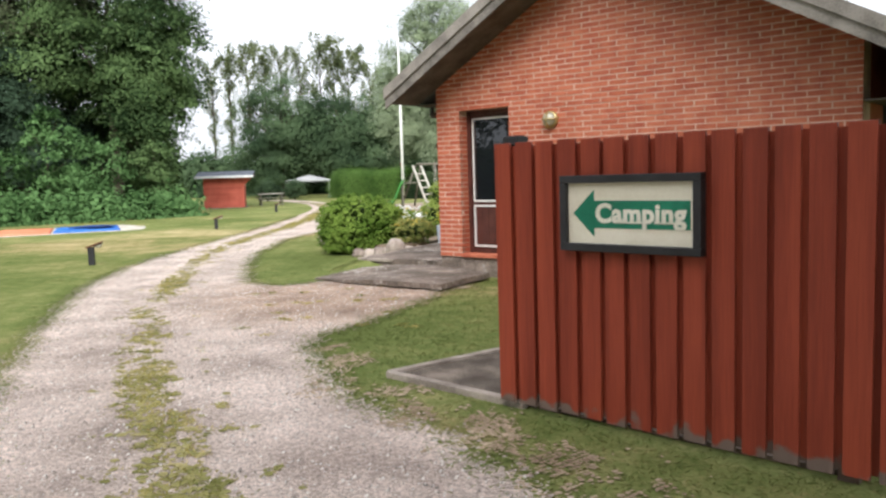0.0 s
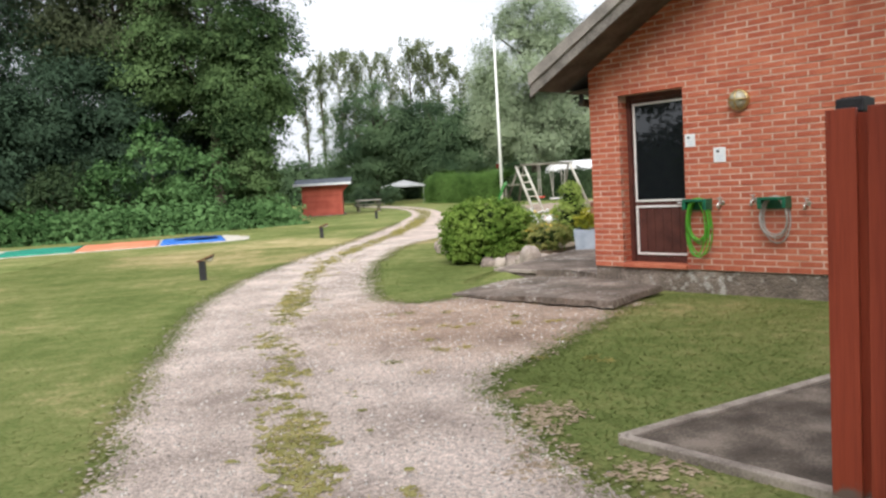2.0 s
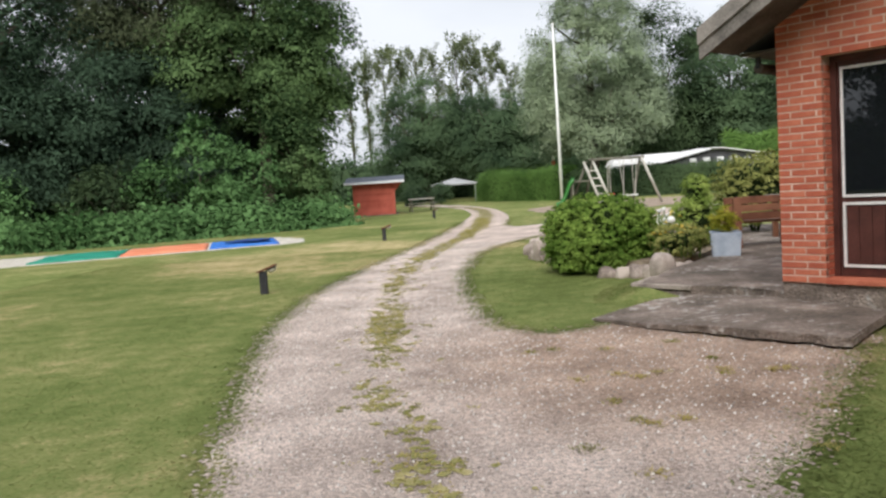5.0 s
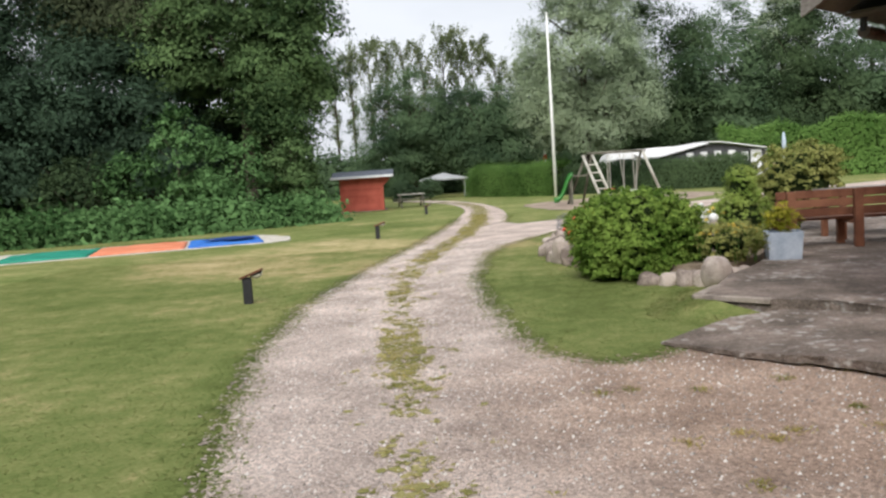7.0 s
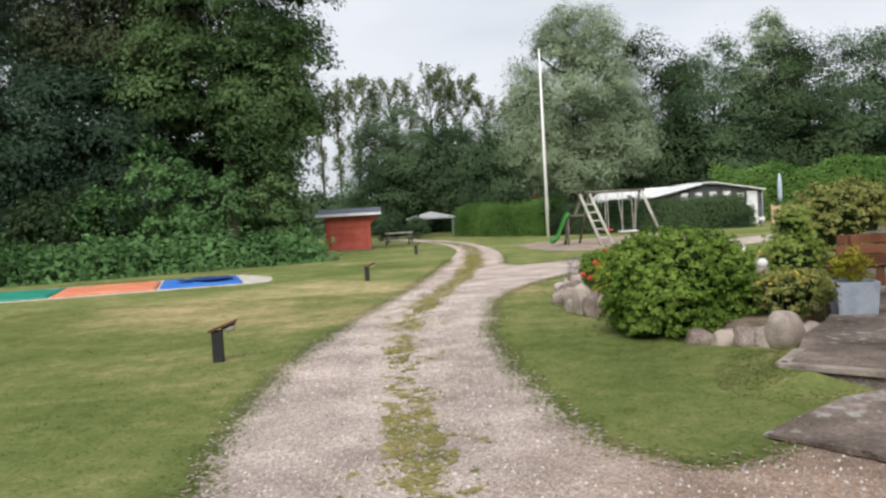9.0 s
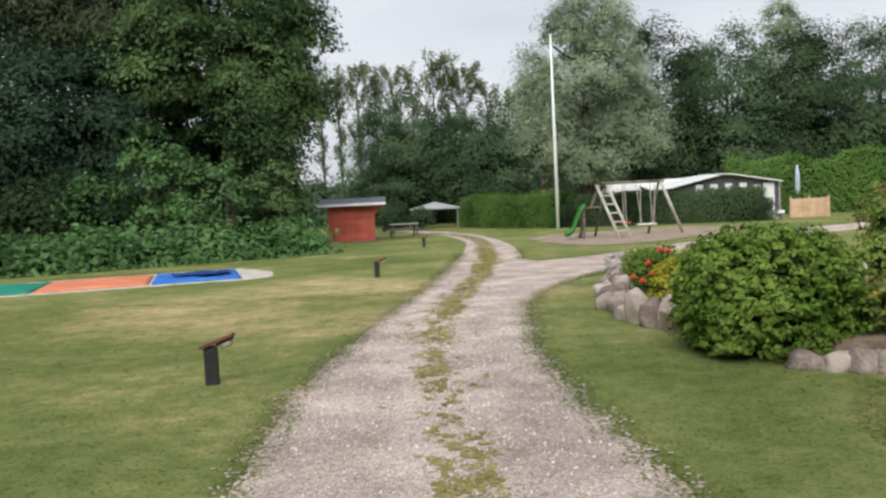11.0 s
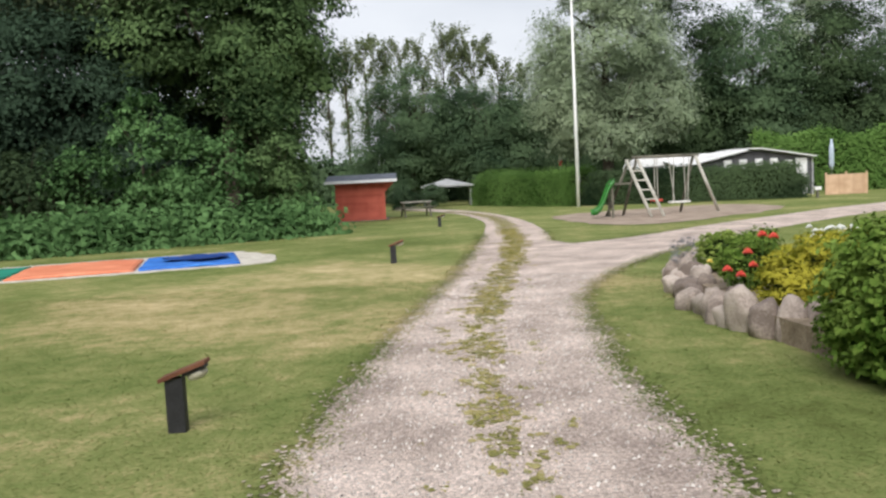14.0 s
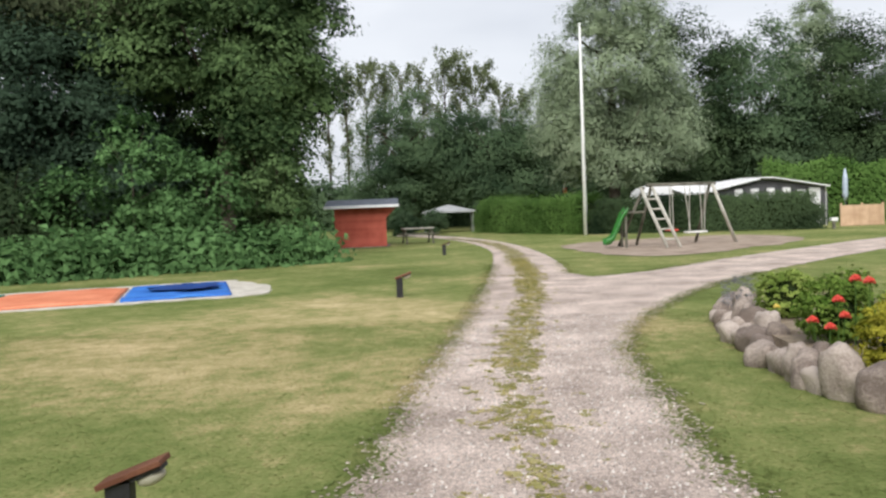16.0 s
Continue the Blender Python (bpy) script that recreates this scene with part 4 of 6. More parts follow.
# ---- garden lamps along the track ----
def garden_lamp(x, y, turn, label):
    ob = thing("garden_lamp", pose(x, y, 0, 0, 0, turn), label, "garden lamp", "lamps along the track")
    part("post", boxed(-0.055, 0.055, -0.035, 0.035, -0.1, 0.335, None, 0.006), M_BLACK, ob, "black post")
    tilt = pose(0.05, 0, 0.372, 0, -20, 0)
    part("cover_board", boxed(-0.14, 0.16, -0.065, 0.065, -0.012, 0.012, tilt, 0.003), M_BENCH, ob, "red-brown cover board")
    part("fitting", boxed(0.0, 0.145, -0.045, 0.045, -0.035, -0.013, tilt, 0.004), M_BLACK, ob)
    bm = bmesh.new()
    m = bmesh.ops.create_uvsphere(bm, u_segments=16, v_segments=10, radius=1)["verts"]
    bmesh.ops.scale(bm, vec=(0.068, 0.042, 0.036), verts=m)
    bmesh.ops.transform(bm, matrix=tilt @ pose(0.075, 0, -0.05), verts=m)
    part("lamp_glass", bm, M_OPAL, ob, "oval frosted glass", True)


garden_lamp(-1.42, 13.03, 0, "low black garden lamp with a sloping red-brown board")
garden_lamp(-0.70, 22.95, 8, "low black garden lamp with a sloping red-brown board")
garden_lamp(0.16, 35.1, -12, "low black garden lamp with a sloping red-brown board")

# ---- ground mats ----
MATS = pose(-5.83, 23.75, 0, 0, 0, 17)
bm = bmesh.new()
prism(bm, ragged(spline([(-8.6, -0.35), (-4, -0.3), (0, -0.28), (2.1, -0.3), (2.65, 0.1), (2.75, 1.6), (2.3, 3.4), (1.6, 3.8), (-4, 3.8), (-8.4, 3.7), (-9.2, 1.6)], 0.2, True), 0.15, 2), -0.05, 0.015)
ob = part("gravel_surround", bm, M_PALEGRAVEL)
ob.matrix_basis = MATS
tagged(ob, "pale gravel bed round the coloured mats", "gravel bed", kind="structure")


def ground_mat(u, material, label, bed, long=2.3):
    ob = thing("trampoline_mat", MATS @ pose(u, 0, 0), label, "trampoline", "coloured ground mats")
    bm = bmesh.new()
    bmesh.ops.create_grid(bm, x_segments=16, y_segments=20, size=0.5)
    for v in bm.verts:
        v.co = Vector(((v.co.x + 0.5) * long + 0.02, (v.co.y + 0.5) * 3.0, 0.05 + 0.03 * noise.noise((v.co.x * 4 + u, v.co.y * 4, 2)) + 0.05 * (0.25 - v.co.x ** 2)))
    r = bmesh.ops.extrude_face_region(bm, geom=bm.faces[:])
    for v in (g for g in r["geom"] if isinstance(g, bmesh.types.BMVert)):
        v.co.z -= 0.05
    part("mat", bm, material, ob, smooth=True)
    # irregular darker blue patch laid just above the mat
    if bed:
        bm = bmesh.new()
        bm.faces.new([bm.verts.new((x, y, 0.115)) for x, y in ragged(spline([(0.7, 1.0), (1.3, 0.8), (1.75, 1.2), (1.7, 2.0), (1.1, 2.3), (0.5, 1.8)], 0.1, True), 0.2, 3)])
        bmesh.ops.triangulate(bm, faces=bm.faces)
        part("dark_patch", bm, M_PATCHBLUE, ob, "irregular darker blue patch")


ground_mat(-4.75, M_MATGREEN, "green trampoline mat lying in the lawn", False)
ground_mat(-2.37, M_MATORANGE, "orange trampoline mat lying in the lawn", False)
ground_mat(0.02, M_MATBLUE, "blue trampoline mat with an irregular darker patch", True, 1.95)

# ---- red shed ----
shed = thing("shed", pose(-4.4, 43.2, 0, 0, 0, 3), "small red timber shed with a dark felt roof", "shed")
bm = bmesh.new()
box(bm, 0.02, 2.13, 0.02, 2.2, 0.0, 1.78)
part("body", bm, M_SHED, shed)
for i in range(15):
    part("cladding_board", boxed(0, 2.15, -0.006, 0.018, 0.03 + i * 0.115, 0.138 + i * 0.115, None, 0.004), M_SHED, shed)
for u in (-0.02, 2.10):
    part("corner_board", boxed(u, u + 0.07, -0.03, 0.06, 0.0, 1.75), M_SHED, shed)
bm = bmesh.new()
vs = [bm.verts.new(p) for p in ((-0.42, -0.45, 1.73), (2.72, -0.45, 1.73), (2.72, 1.3, 2.03), (-0.42, 1.3, 2.03), (-0.42, -0.45, 1.78), (2.72, -0.45, 1.78), (2.72, 1.3, 2.08), (-0.42, 1.3, 2.08))]
for f in ((0, 1, 2, 3), (4, 5, 6, 7), (0, 1, 5, 4), (1, 2, 6, 5), (2, 3, 7, 6), (3, 0, 4, 7)):
    bm.faces.new([vs[i] for i in f])
part("roof", bm, M_SHEDROOF, shed, "dark grey felt roof")
bm = bmesh.new()
vs = [bm.verts.new(p) for p in ((-0.42, 1.31, 2.03), (2.72, 1.31, 2.03), (2.72, 2.7, 1.7), (-0.42, 2.7, 1.7), (-0.42, 1.31, 2.08), (2.72, 1.31, 2.08), (2.72, 2.7, 1.76), (-0.42, 2.7, 1.76))]
for f in ((0, 1, 2, 3), (4, 5, 6, 7), (0, 1, 5, 4), (1, 2, 6, 5), (2, 3, 7, 6), (3, 0, 4, 7)):
    bm.faces.new([vs[i] for i in f])
part("roof", bm, M_SHEDROOF, shed)
part("fascia", boxed(-0.44, 2.74, -0.012, 0.012, -0.06, 0.085, pose(0, -0.485, 1.735, -38, 0, 0), 0.004), M_WHITE, shed, "white fascia board")
bm = bmesh.new()
vs = [bm.verts.new(p) for p in ((2.14, 0.05, 1.2), (2.14, 0.05, 1.7), (2.6, 0.05, 1.66), (2.14, 0.12, 1.2), (2.14, 0.12, 1.7), (2.6, 0.12, 1.66))]
for f in ((0, 1, 2), (5, 4, 3), (0, 3, 4, 1), (1, 4, 5, 2), (2, 5, 3, 0)):
    bm.faces.new([vs[i] for i in f])
part("bracket", bm, M_SHED, shed)
part("base_slab", boxed(-0.1, 2.3, -0.25, 2.3, -0.05, 0.028), M_CONC, shed, "concrete base")

# ---- flagpole ----
pole = thing("flagpole", pose(7.08, 47.34, 0), "tall tapered white flagpole on the lawn", "flagpole")
part("mast", tubed([(0, 0, 0), (0, 0, 5), (0, 0, 10.0)], [0.085, 0.072, 0.042], 14), M_POLE, pole, smooth=True)
bm = bmesh.new()
bmesh.ops.create_uvsphere(bm, u_segments=12, v_segments=8, radius=0.075, matrix=pose(0, 0, 10.05))
part("finial", bm, M_POLE, pole, smooth=True)
part("halyard", tubed([(0.10, -0.02, 1.2), (0.08, -0.02, 5), (0.05, -0.02, 9.9)], 0.006, 5), M_POLE, pole)

# ---- swing set with slide ----
swing = thing("swing_set", pose(0, 0, 0), "timber swing frame with ladder and green slide on sand", "swing set")
B0, B1 = Vector((6.95, 35.2, 2.02)), Vector((9.2, 35.9, 2.02))
part("beam", tubed([B0 + (B0 - B1) * 0.06, B1 + (B1 - B0) * 0.06], 0.055, 10), M_DARKWOOD, swing, "dark crossbeam", True)
for a, b in (((6.62, 35.15, 1.95), (7.18, 34.2, 0)), ((7.0, 35.15, 1.95), (7.62, 34.3, 0)), ((9.2, 35.85, 2.0), (10.05, 36.05, 0))):
    part("leg", tubed([a, b], 0.055, 10), M_SWINGWOOD, swing, "pale round timber leg", True)
for a, b in (((6.75, 35.25, 1.95), (6.1, 36.2, 0)), ((7.0, 35.3, 1.95), (6.75, 36.4, 0)), ((9.15, 35.95, 2.0), (8.95, 36.9, 0))):
    part("back_leg", tubed([a, b], 0.05, 8), M_DARKWOOD, swing, smooth=True)
for k in range(5):
    f = 0.14 + 0.165 * k
    a, b = Vector((7.18, 34.2, 0)).lerp(Vector((6.62, 35.15, 1.95)), f), Vector((7.62, 34.3, 0)).lerp(Vector((7.0, 35.15, 1.95)), f)
    part("rung", tubed([a, b], 0.028, 7), M_SWINGWOOD, swing)
part("platform", boxed(6.05, 6.75, 35.05, 35.75, 1.12, 1.18, None, 0.008), M_DARKWOOD, swing)
for x, y in ((6.1, 35.1), (6.1, 35.7)):
    part("platform_post", tubed([(x, y, 0), (x, y, 1.2)], 0.045, 8), M_DARKWOOD, swing)
bm = bmesh.new()
path = [(6.15, 1.15), (6.0, 0.98), (5.84, 0.6), (5.7, 0.28), (5.55, 0.14), (5.42, 0.12)]
prof = [(-0.28, 0.18), (-0.25, 0.0), (0.25, 0.0), (0.28, 0.18), (0.25, 0.2), (0.22, 0.03), (-0.22, 0.03), (-0.25, 0.2)]
rows_ = [[bm.verts.new((x, 35.25 + py, z + pz)) for py, pz in prof] for x, z in path]
for a, b in zip(rows_, rows_[1:]):
    for i in range(8):
        bm.faces.new((a[i], a[(i + 1) % 8], b[(i + 1) % 8], b[i]))
part("slide", bm, M_SLIDE, swing, "green plastic slide", True)
for f, w, z in ((0.33, 0.06, 0.52), (0.72, 0.26, 0.42)):
    c = B0.lerp(B1, f)
    d = (B1 - B0).normalized()
    for s in (-1, 1):
        part("rope", tubed([c + d * s * w * 0.75, (c.x + d.x * s * w, c.y + d.y * s * w, z)], 0.014, 5), M_SWINGWOOD, swing)
        if w > 0.1:
            part("rope", tubed([c + d * s * w * 1.6, (c.x + d.x * s * w, c.y + d.y * s * w - 0.2, z)], 0.014, 5), M_SWINGWOOD, swing)
    part("swing_seat", boxed(-w - 0.12, w + 0.12, -0.12, 0.12, -0.03, 0.03, Matrix.Translation((c.x, c.y, z)) @ pose(0, 0, 0, 0, 0, 17), 0.01), M_WHITE if w > 0.1 else M_FLAGRED, swing, "pale swing seat" if w > 0.1 else "small red swing seat")

# ---- hedges: trimmed leafy walls ----
def hedge(seed, pts, height, thick, leaf, density, material, label, rough=0.12, name="hedge"):
    rng = np.random.default_rng(seed)
    ob = thing(name, pose(0, 0, 0), label, name.replace("_", " "))
    ctr = spline(pts, 0.5)
    vs, bm = [], bmesh.new()
    prev = None
    half, inner = thick / 2, 0.80
    for i, c in enumerate(ctr):
        a, b = ctr[max(i - 1, 0)], ctr[min(i + 1, len(ctr) - 1)]
        d = Vector((b[0] - a[0], b[1] - a[1])).normalized()
        s = Vector((d.y, -d.x))
        h = height * (1 + rough * 0.6 * noise.noise((c[0] * 0.4, c[1] * 0.4, seed))) * min(1.0, 0.7 + 0.3 * min(i, len(ctr) - 1 - i))
        sec = [bm.verts.new((c[0] + s.x * o * half * inner, c[1] + s.y * o * half * inner, z * h)) for o, z in ((-1, 0.02), (-0.95, 0.75), (-0.5, 0.9), (0.5, 0.9), (0.95, 0.75), (1, 0.02))]
        if prev:
            for k in range(5):
                bm.faces.new((prev[k], prev[k + 1], sec[k + 1], sec[k]))
        else:
            bm.faces.new(sec)
        prev = sec
        n = int(density * 0.9 * (2 * height + thick))
        q = rng.random(n) * (2 * height + thick)
        o = np.where(q < height, -half, np.where(q < height + thick, q - height - half, half))
        z = np.where(q < height, q, np.where(q < height + thick, h, 2 * height + thick - q)) * h / height
        j = rng.normal(size=(n, 3)) * rough * 0.9
        corner = np.maximum(0, (z / h - 0.8)) * np.abs(o) / half
        o = o * (1 - corner * 0.8)
        along = (rng.random(n) - 0.5) * 0.6
        p = np.stack([c[0] + s.x * o + d.x * along + j[:, 0], c[1] + s.y * o + d.y * along + j[:, 1], np.maximum(0.05, z + j[:, 2])], axis=1)
        out = np.stack([s.x * o / half, s.y * o / half, (z > h * 0.95) * 1.0], axis=1)
        vs.append(leaves(rng, p, leaf * 0.8, out * 0.7, corners=3))
    bm.faces.new(prev[::-1])
    part("foliage", quads_mesh("foliage", np.concatenate(vs), 3), material, ob)
    # solid dark core painted as the shade behind the outer leaves
    part("shade_core", bm, M_CORE, ob, "dark inside of the plant, painted as shade")
    return ob


hedge(11, [(3.3, 58.6), (5.2, 53.6), (7.7, 48.9)], 1.72, 1.7, 0.12, 520, M_LEAF_HEDGE, "broad green clipped hedge behind the lawn", 0.2)
hedge(12, [(8.0, 48.6), (10.8, 47.2), (13.8, 46.1), (17.0, 44.9)], 1.6, 1.4, 0.115, 420, M_LEAF_OAK, "dark green clipped hedge behind the swing")
hedge(13, [(19.5, 56), (24, 53), (30, 49), (38, 44)], 3.1, 2.2, 0.22, 170, M_LEAF_HEDGE, "tall bright green hedge beyond the camping field", 0.2)
hedge(14, [(-15.5, 29.0), (-11.2, 30.0), (-8.9, 31.5), (-6.1, 32.7), (-3.9, 34.2)], 0.62, 1.3, 0.27, 260, M_LEAF_BRAMBLE, "low leafy undergrowth along the wood's edge", 0.36, "undergrowth")
hedge(15, [(-24, 18), (-20.5, 25), (-15.5, 29.0)], 0.62, 1.3, 0.27, 200, M_LEAF_BRAMBLE, "low leafy undergrowth along the wood's edge", 0.36, "undergrowth")

# ---- trees ----
WOOD = "trees of the wood"
tree(21, -7.7, 38.5, 16, [(0, 0, 10.8, 3.6, 3.4, 5.2, 96), (1.6, -0.8, 7.0, 2.0, 2.0, 2.2, 40), (-2.0, -0.6, 7.4, 2.4, 2.2, 2.0, 36), (1.0, -0.4, 5.2, 1.8, 1.6, 1.2, 24), (0.5, -0.5, 14.0, 2.6, 2.4, 2.2, 36), (3.5, -0.6, 11.6, 1.1, 1.0, 0.8, 11), (3.2, -0.6, 8.8, 1.1, 1.0, 0.8, 11), (3.7, -0.3, 13.6, 1.0, 1.0, 0.8, 10), (2.9, 0, 6.0, 0.9, 0.9, 0.7, 9)], M_LEAF_MAPLE, 0.25, 190, "large leafy maple at the wood's edge", 0.28, 1.25, group=WOOD, flat=0.5, droop=0.5)
tree(22, -12.5, 39.5, 16, [(0, 0, 11, 4.4, 3.4, 4.8, 150)], M_LEAF_COPPER, 0.25, 140, "bronze-tinged broadleaf tree in the wood", 0.3, 1.6, group=WOOD)
tree(20, -14.0, 37, 9, [(0, 0, 5.2, 3.6, 2.6, 3.4, 130), (2.6, 0.6, 3.6, 2.2, 1.8, 2.2, 50)], M_LEAF_BLUE, 0.24, 140, "dark blue-green tree before the wood", 0.2, 1.3, group=WOOD)
tree(23, -19.5, 36, 16, [(0, 0, 9.5, 5.2, 3.6, 6.2, 170), (1, -2, 4.2, 4.4, 2.4, 3.0, 80)], M_LEAF_BLUE, 0.25, 140, "dark broadleaf tree in the wood", 0.3, 1.6, group=WOOD)
tree(24, -26, 31, 16, [(0, 0, 9.5, 5.5, 4.6, 6.3, 150), (2, -2, 4.2, 4.4, 3.4, 3.0, 80)], M_LEAF_OAK, 0.27, 120, "dark broadleaf tree in the wood", 0.3, 1.7, group=WOOD)
tree(25, -30, 23, 15, [(0, 0, 8.5, 5.5, 6, 6.5, 130), (2, 0, 3.8, 4.0, 5, 3.2, 70)], M_LEAF_OAK, 0.34, 80, "dark broadleaf tree in the wood", 0.3, 1.7, group=WOOD)
tree(26, -31, 12, 15, [(0, 0, 8, 5.5, 7, 6.5, 110), (2, 0, 3.8, 4.0, 6, 3.2, 60)], M_LEAF_OAK, 0.38, 70, "dark broadleaf tree in the wood", 0.3, 1.7, group=WOOD)
tree(27, -11, 42.5, 18, [(0, 0, 10, 6.5, 2.2, 8, 150)], M_LEAF_OAK, 0.36, 90, "dark broadleaf tree in the wood", 0.3, 1.8, group=WOOD)
tree(28, -22, 42.5, 18, [(0, 0, 9, 8.5, 2.2, 8.5, 170)], M_LEAF_OAK, 0.38, 90, "dark broadleaf tree in the wood", 0.3, 1.8, group=WOOD)
# unseen trees added round the start: they block sky and fill the door's reflection
for i, (x, y, h) in enumerate(((-9, -9, 13), (-2, -13, 14), (6, -14, 14), (13, -10, 14), (14.5, -3.5, 13), (9, -9, 15), (-25, 4, 14), (-24, -4, 15), (-20, -12, 15))):
    tree(33 + i, x, y, h, [(0, 0, h * 0.58, 4.6, 4.4, h * 0.40, 110)], M_LEAF_OAK, 0.6, 26, "unseen dark broadleaf tree added round the start of the track", 0.3, 1.7, group=WOOD)
# unseen tree, added so its crown dims the grass and fence ahead
tree(39, 5.6, -7.6, 14, [(-1.6, 1.2, 9.4, 3.0, 3.2, 3.0, 44), (0.4, 0.4, 9.4, 3.2, 3.2, 3.2, 44)], M_LEAF_OAK, 0.36, 80, "unseen broadleaf tree added to shade the fence and grass", 0.32, 1.5, group=WOOD, low=0.5)
tree(29, -9.2, 33.4, 4.7, [(0, 0, 2.7, 1.7, 1.1, 1.5, 46), (0.0, 0, 4.1, 0.45, 0.4, 0.8, 10), (0.9, 0, 1.6, 1.2, 0.8, 0.8, 16)], M_LEAF_BRAMBLE, 0.22, 34, "young bright green maple sapling before the wood", 0.05, 0.55, group=WOOD, low=0.15)
tree(30, -5.2, 35.2, 4.5, [(0, 0, 2.7, 1.2, 1.0, 1.4, 38), (0.3, 0, 3.9, 0.6, 0.5, 0.6, 10), (0.3, 0, 1.6, 1.1, 0.8, 0.9, 20)], M_LEAF_MAPLE, 0.22, 36, "young maple sapling before the wood", 0.05, 0.55, group=WOOD, low=0.15)
for i, (x, y, h) in enumerate(((-7.2, 34.2, 3.9), (-6.2, 36.6, 5.0), (-11.2, 33.6, 3.2))):
    tree(130 + i, x, y, h, [(0, 0, h * 0.62, 1.2, 0.9, h * 0.36, 30)], M_LEAF_BRAMBLE if i != 1 else M_LEAF_MAPLE, 0.22, 34, "slender young maple sapling before the wood", 0.045, 0.6, group=WOOD, low=0.3)
tree(31, -13, 33.6, 3.4, [(0, 0, 1.8, 2.0, 1.1, 1.5, 80)], M_LEAF_OAK, 0.22, 36, "dark bush below the wood", 0.05, 0.6, group=WOOD, low=0.15)
tree(32, -17.5, 31.2, 3.2, [(0, 0, 1.6, 2.2, 1.3, 1.4, 80)], M_LEAF_BRAMBLE, 0.22, 36, "low bush below the wood", 0.05, 0.6, group=WOOD, low=0.15)

FAR = "trees behind the field"
# out of view; added to darken what the door pane mirrors
hedge(18, [(-21, -14), (-23, 0), (-25, 12)], 2.6, 2.0, 0.34, 90, M_LEAF_OAK, "unseen dense thicket added for the door glass to reflect", 0.4, "thicket")
hedge(17, [(-34, 33), (-24, 39.5), (-14, 42.5), (-6.5, 42)], 5.0, 2.0, 0.34, 110, M_LEAF_OAK, "dense dark thicket inside the wood", 0.4, "thicket")
tree(41, -1.8, 70, 10.4, [(0, 0, 6.2, 4.2, 3, 4.0, 103), (-1.5, -1, 3, 3.4, 2, 2.4, 40)], M_LEAF_FAR, 0.36, 92, "round dark green tree behind the field", 0.25, 1.5, group=FAR)
tree(42, 4.0, 69, 9.4, [(0, 0, 5.6, 3.8, 3, 3.6, 90), (1.5, -1, 2.8, 3.2, 2, 2.3, 40)], M_LEAF_FAR, 0.36, 92, "round dark green tree behind the field", 0.25, 1.5, group=FAR)
tree(44, 9.5, 72, 8.5, [(0, 0, 4.8, 4.0, 3, 3.4, 76), (0, -1, 2.5, 4, 2, 2.4, 36)], M_LEAF_FAR, 0.36, 92, "dark green tree behind the field", 0.25, 1.5, group=FAR)
def poplar(seed, x, y, h, r):
    """A bare stem that forks into a thin fan of rising branches, leafy towards the top."""
    rng = np.random.default_rng(seed)
    ob = thing("tree", pose(0, 0, 0), "thin-crowned poplar far behind the field", "tree", FAR)
    bm = bmesh.new()
    tube(bm, [(x, y, -0.1), (x + 0.1, y, h * 0.5), (x, y, h * 0.93)], [0.2, 0.13, 0.02], 6)
    at, way = [], []
    for i in range(30):
        z = h * (0.34 + 0.60 * (i / 30))
        a, reach = rng.random() * 6.28, r * (0.5 + 0.9 * rng.random()) * (1.35 if i > 14 else 0.8)
        top = np.array([x + reach * math.cos(a), y + reach * math.sin(a), min(h, z + reach * 1.5)])
        tube(bm, [(x, y, z), tuple(top)], [0.04, 0.012], 4)
        n = int((40 + 120 * (i / 30)) * rng.uniform(0.3, 1.4) * max(1.0, r))
        t = 1 - 0.75 * rng.random(n)[:, None] ** 1.4
        p = np.array([x, y, z]) * (1 - t) + top * t + rng.normal(size=(n, 3)) * np.array([0.2, 0.2, 0.3])
        at.append(p)
        way.append(rng.normal(size=(n, 3)) + np.array([0, -0.4, 0.5]))
    part("trunk", bm, M_BARK, ob, smooth=True)
    part("crown", quads_mesh("crown", leaves(rng, np.concatenate(at), 0.24, np.concatenate(way) * 0.5)), M_LEAF_POPLAR, ob)


for i, (x, h, r) in enumerate(((-11.6, 16.2, 0.9), (-9.6, 16.6, 0.8), (-7.4, 18.0, 1.6), (-5.4, 16.2, 0.9), (-3.4, 17.6, 1.7), (-1.2, 16.6, 1.0), (1.2, 18.4, 1.8), (2.9, 16.6, 0.9), (4.6, 17.2, 1.4), (7.2, 15.4, 1.0), (9.6, 14.2, 1.1))):
    poplar(50 + i, x, 95.5, h, r)
tree(61, 10.4, 55.5, 14.6, [(0, 0, 8.5, 4.2, 3.5, 3.8, 210), (0.3, 0, 12.0, 2.6, 2.4, 2.2, 80), (2.4, -0.5, 6.0, 2.6, 2.4, 2.6, 110), (-2.4, 0, 6.0, 2.6, 2.4, 2.6, 100), (0, 0, 4.0, 3.4, 2.2, 2.0, 80)], M_LEAF_WILLOW, 0.36, 62, "tall silvery willow behind the flagpole", 0.35, 1.0, group=FAR, wide=0.35, flat=1.1)
tree(62, 31.9, 75.4, 18, [(0, 0, 12, 3.0, 3, 4.6, 110), (0, 0, 16, 1.5, 1.5, 2.0, 26)], M_LEAF_WILLOW, 0.48, 42, "pale silvery tree above the wood", 0.3, 1.0, group=FAR, wide=0.4)
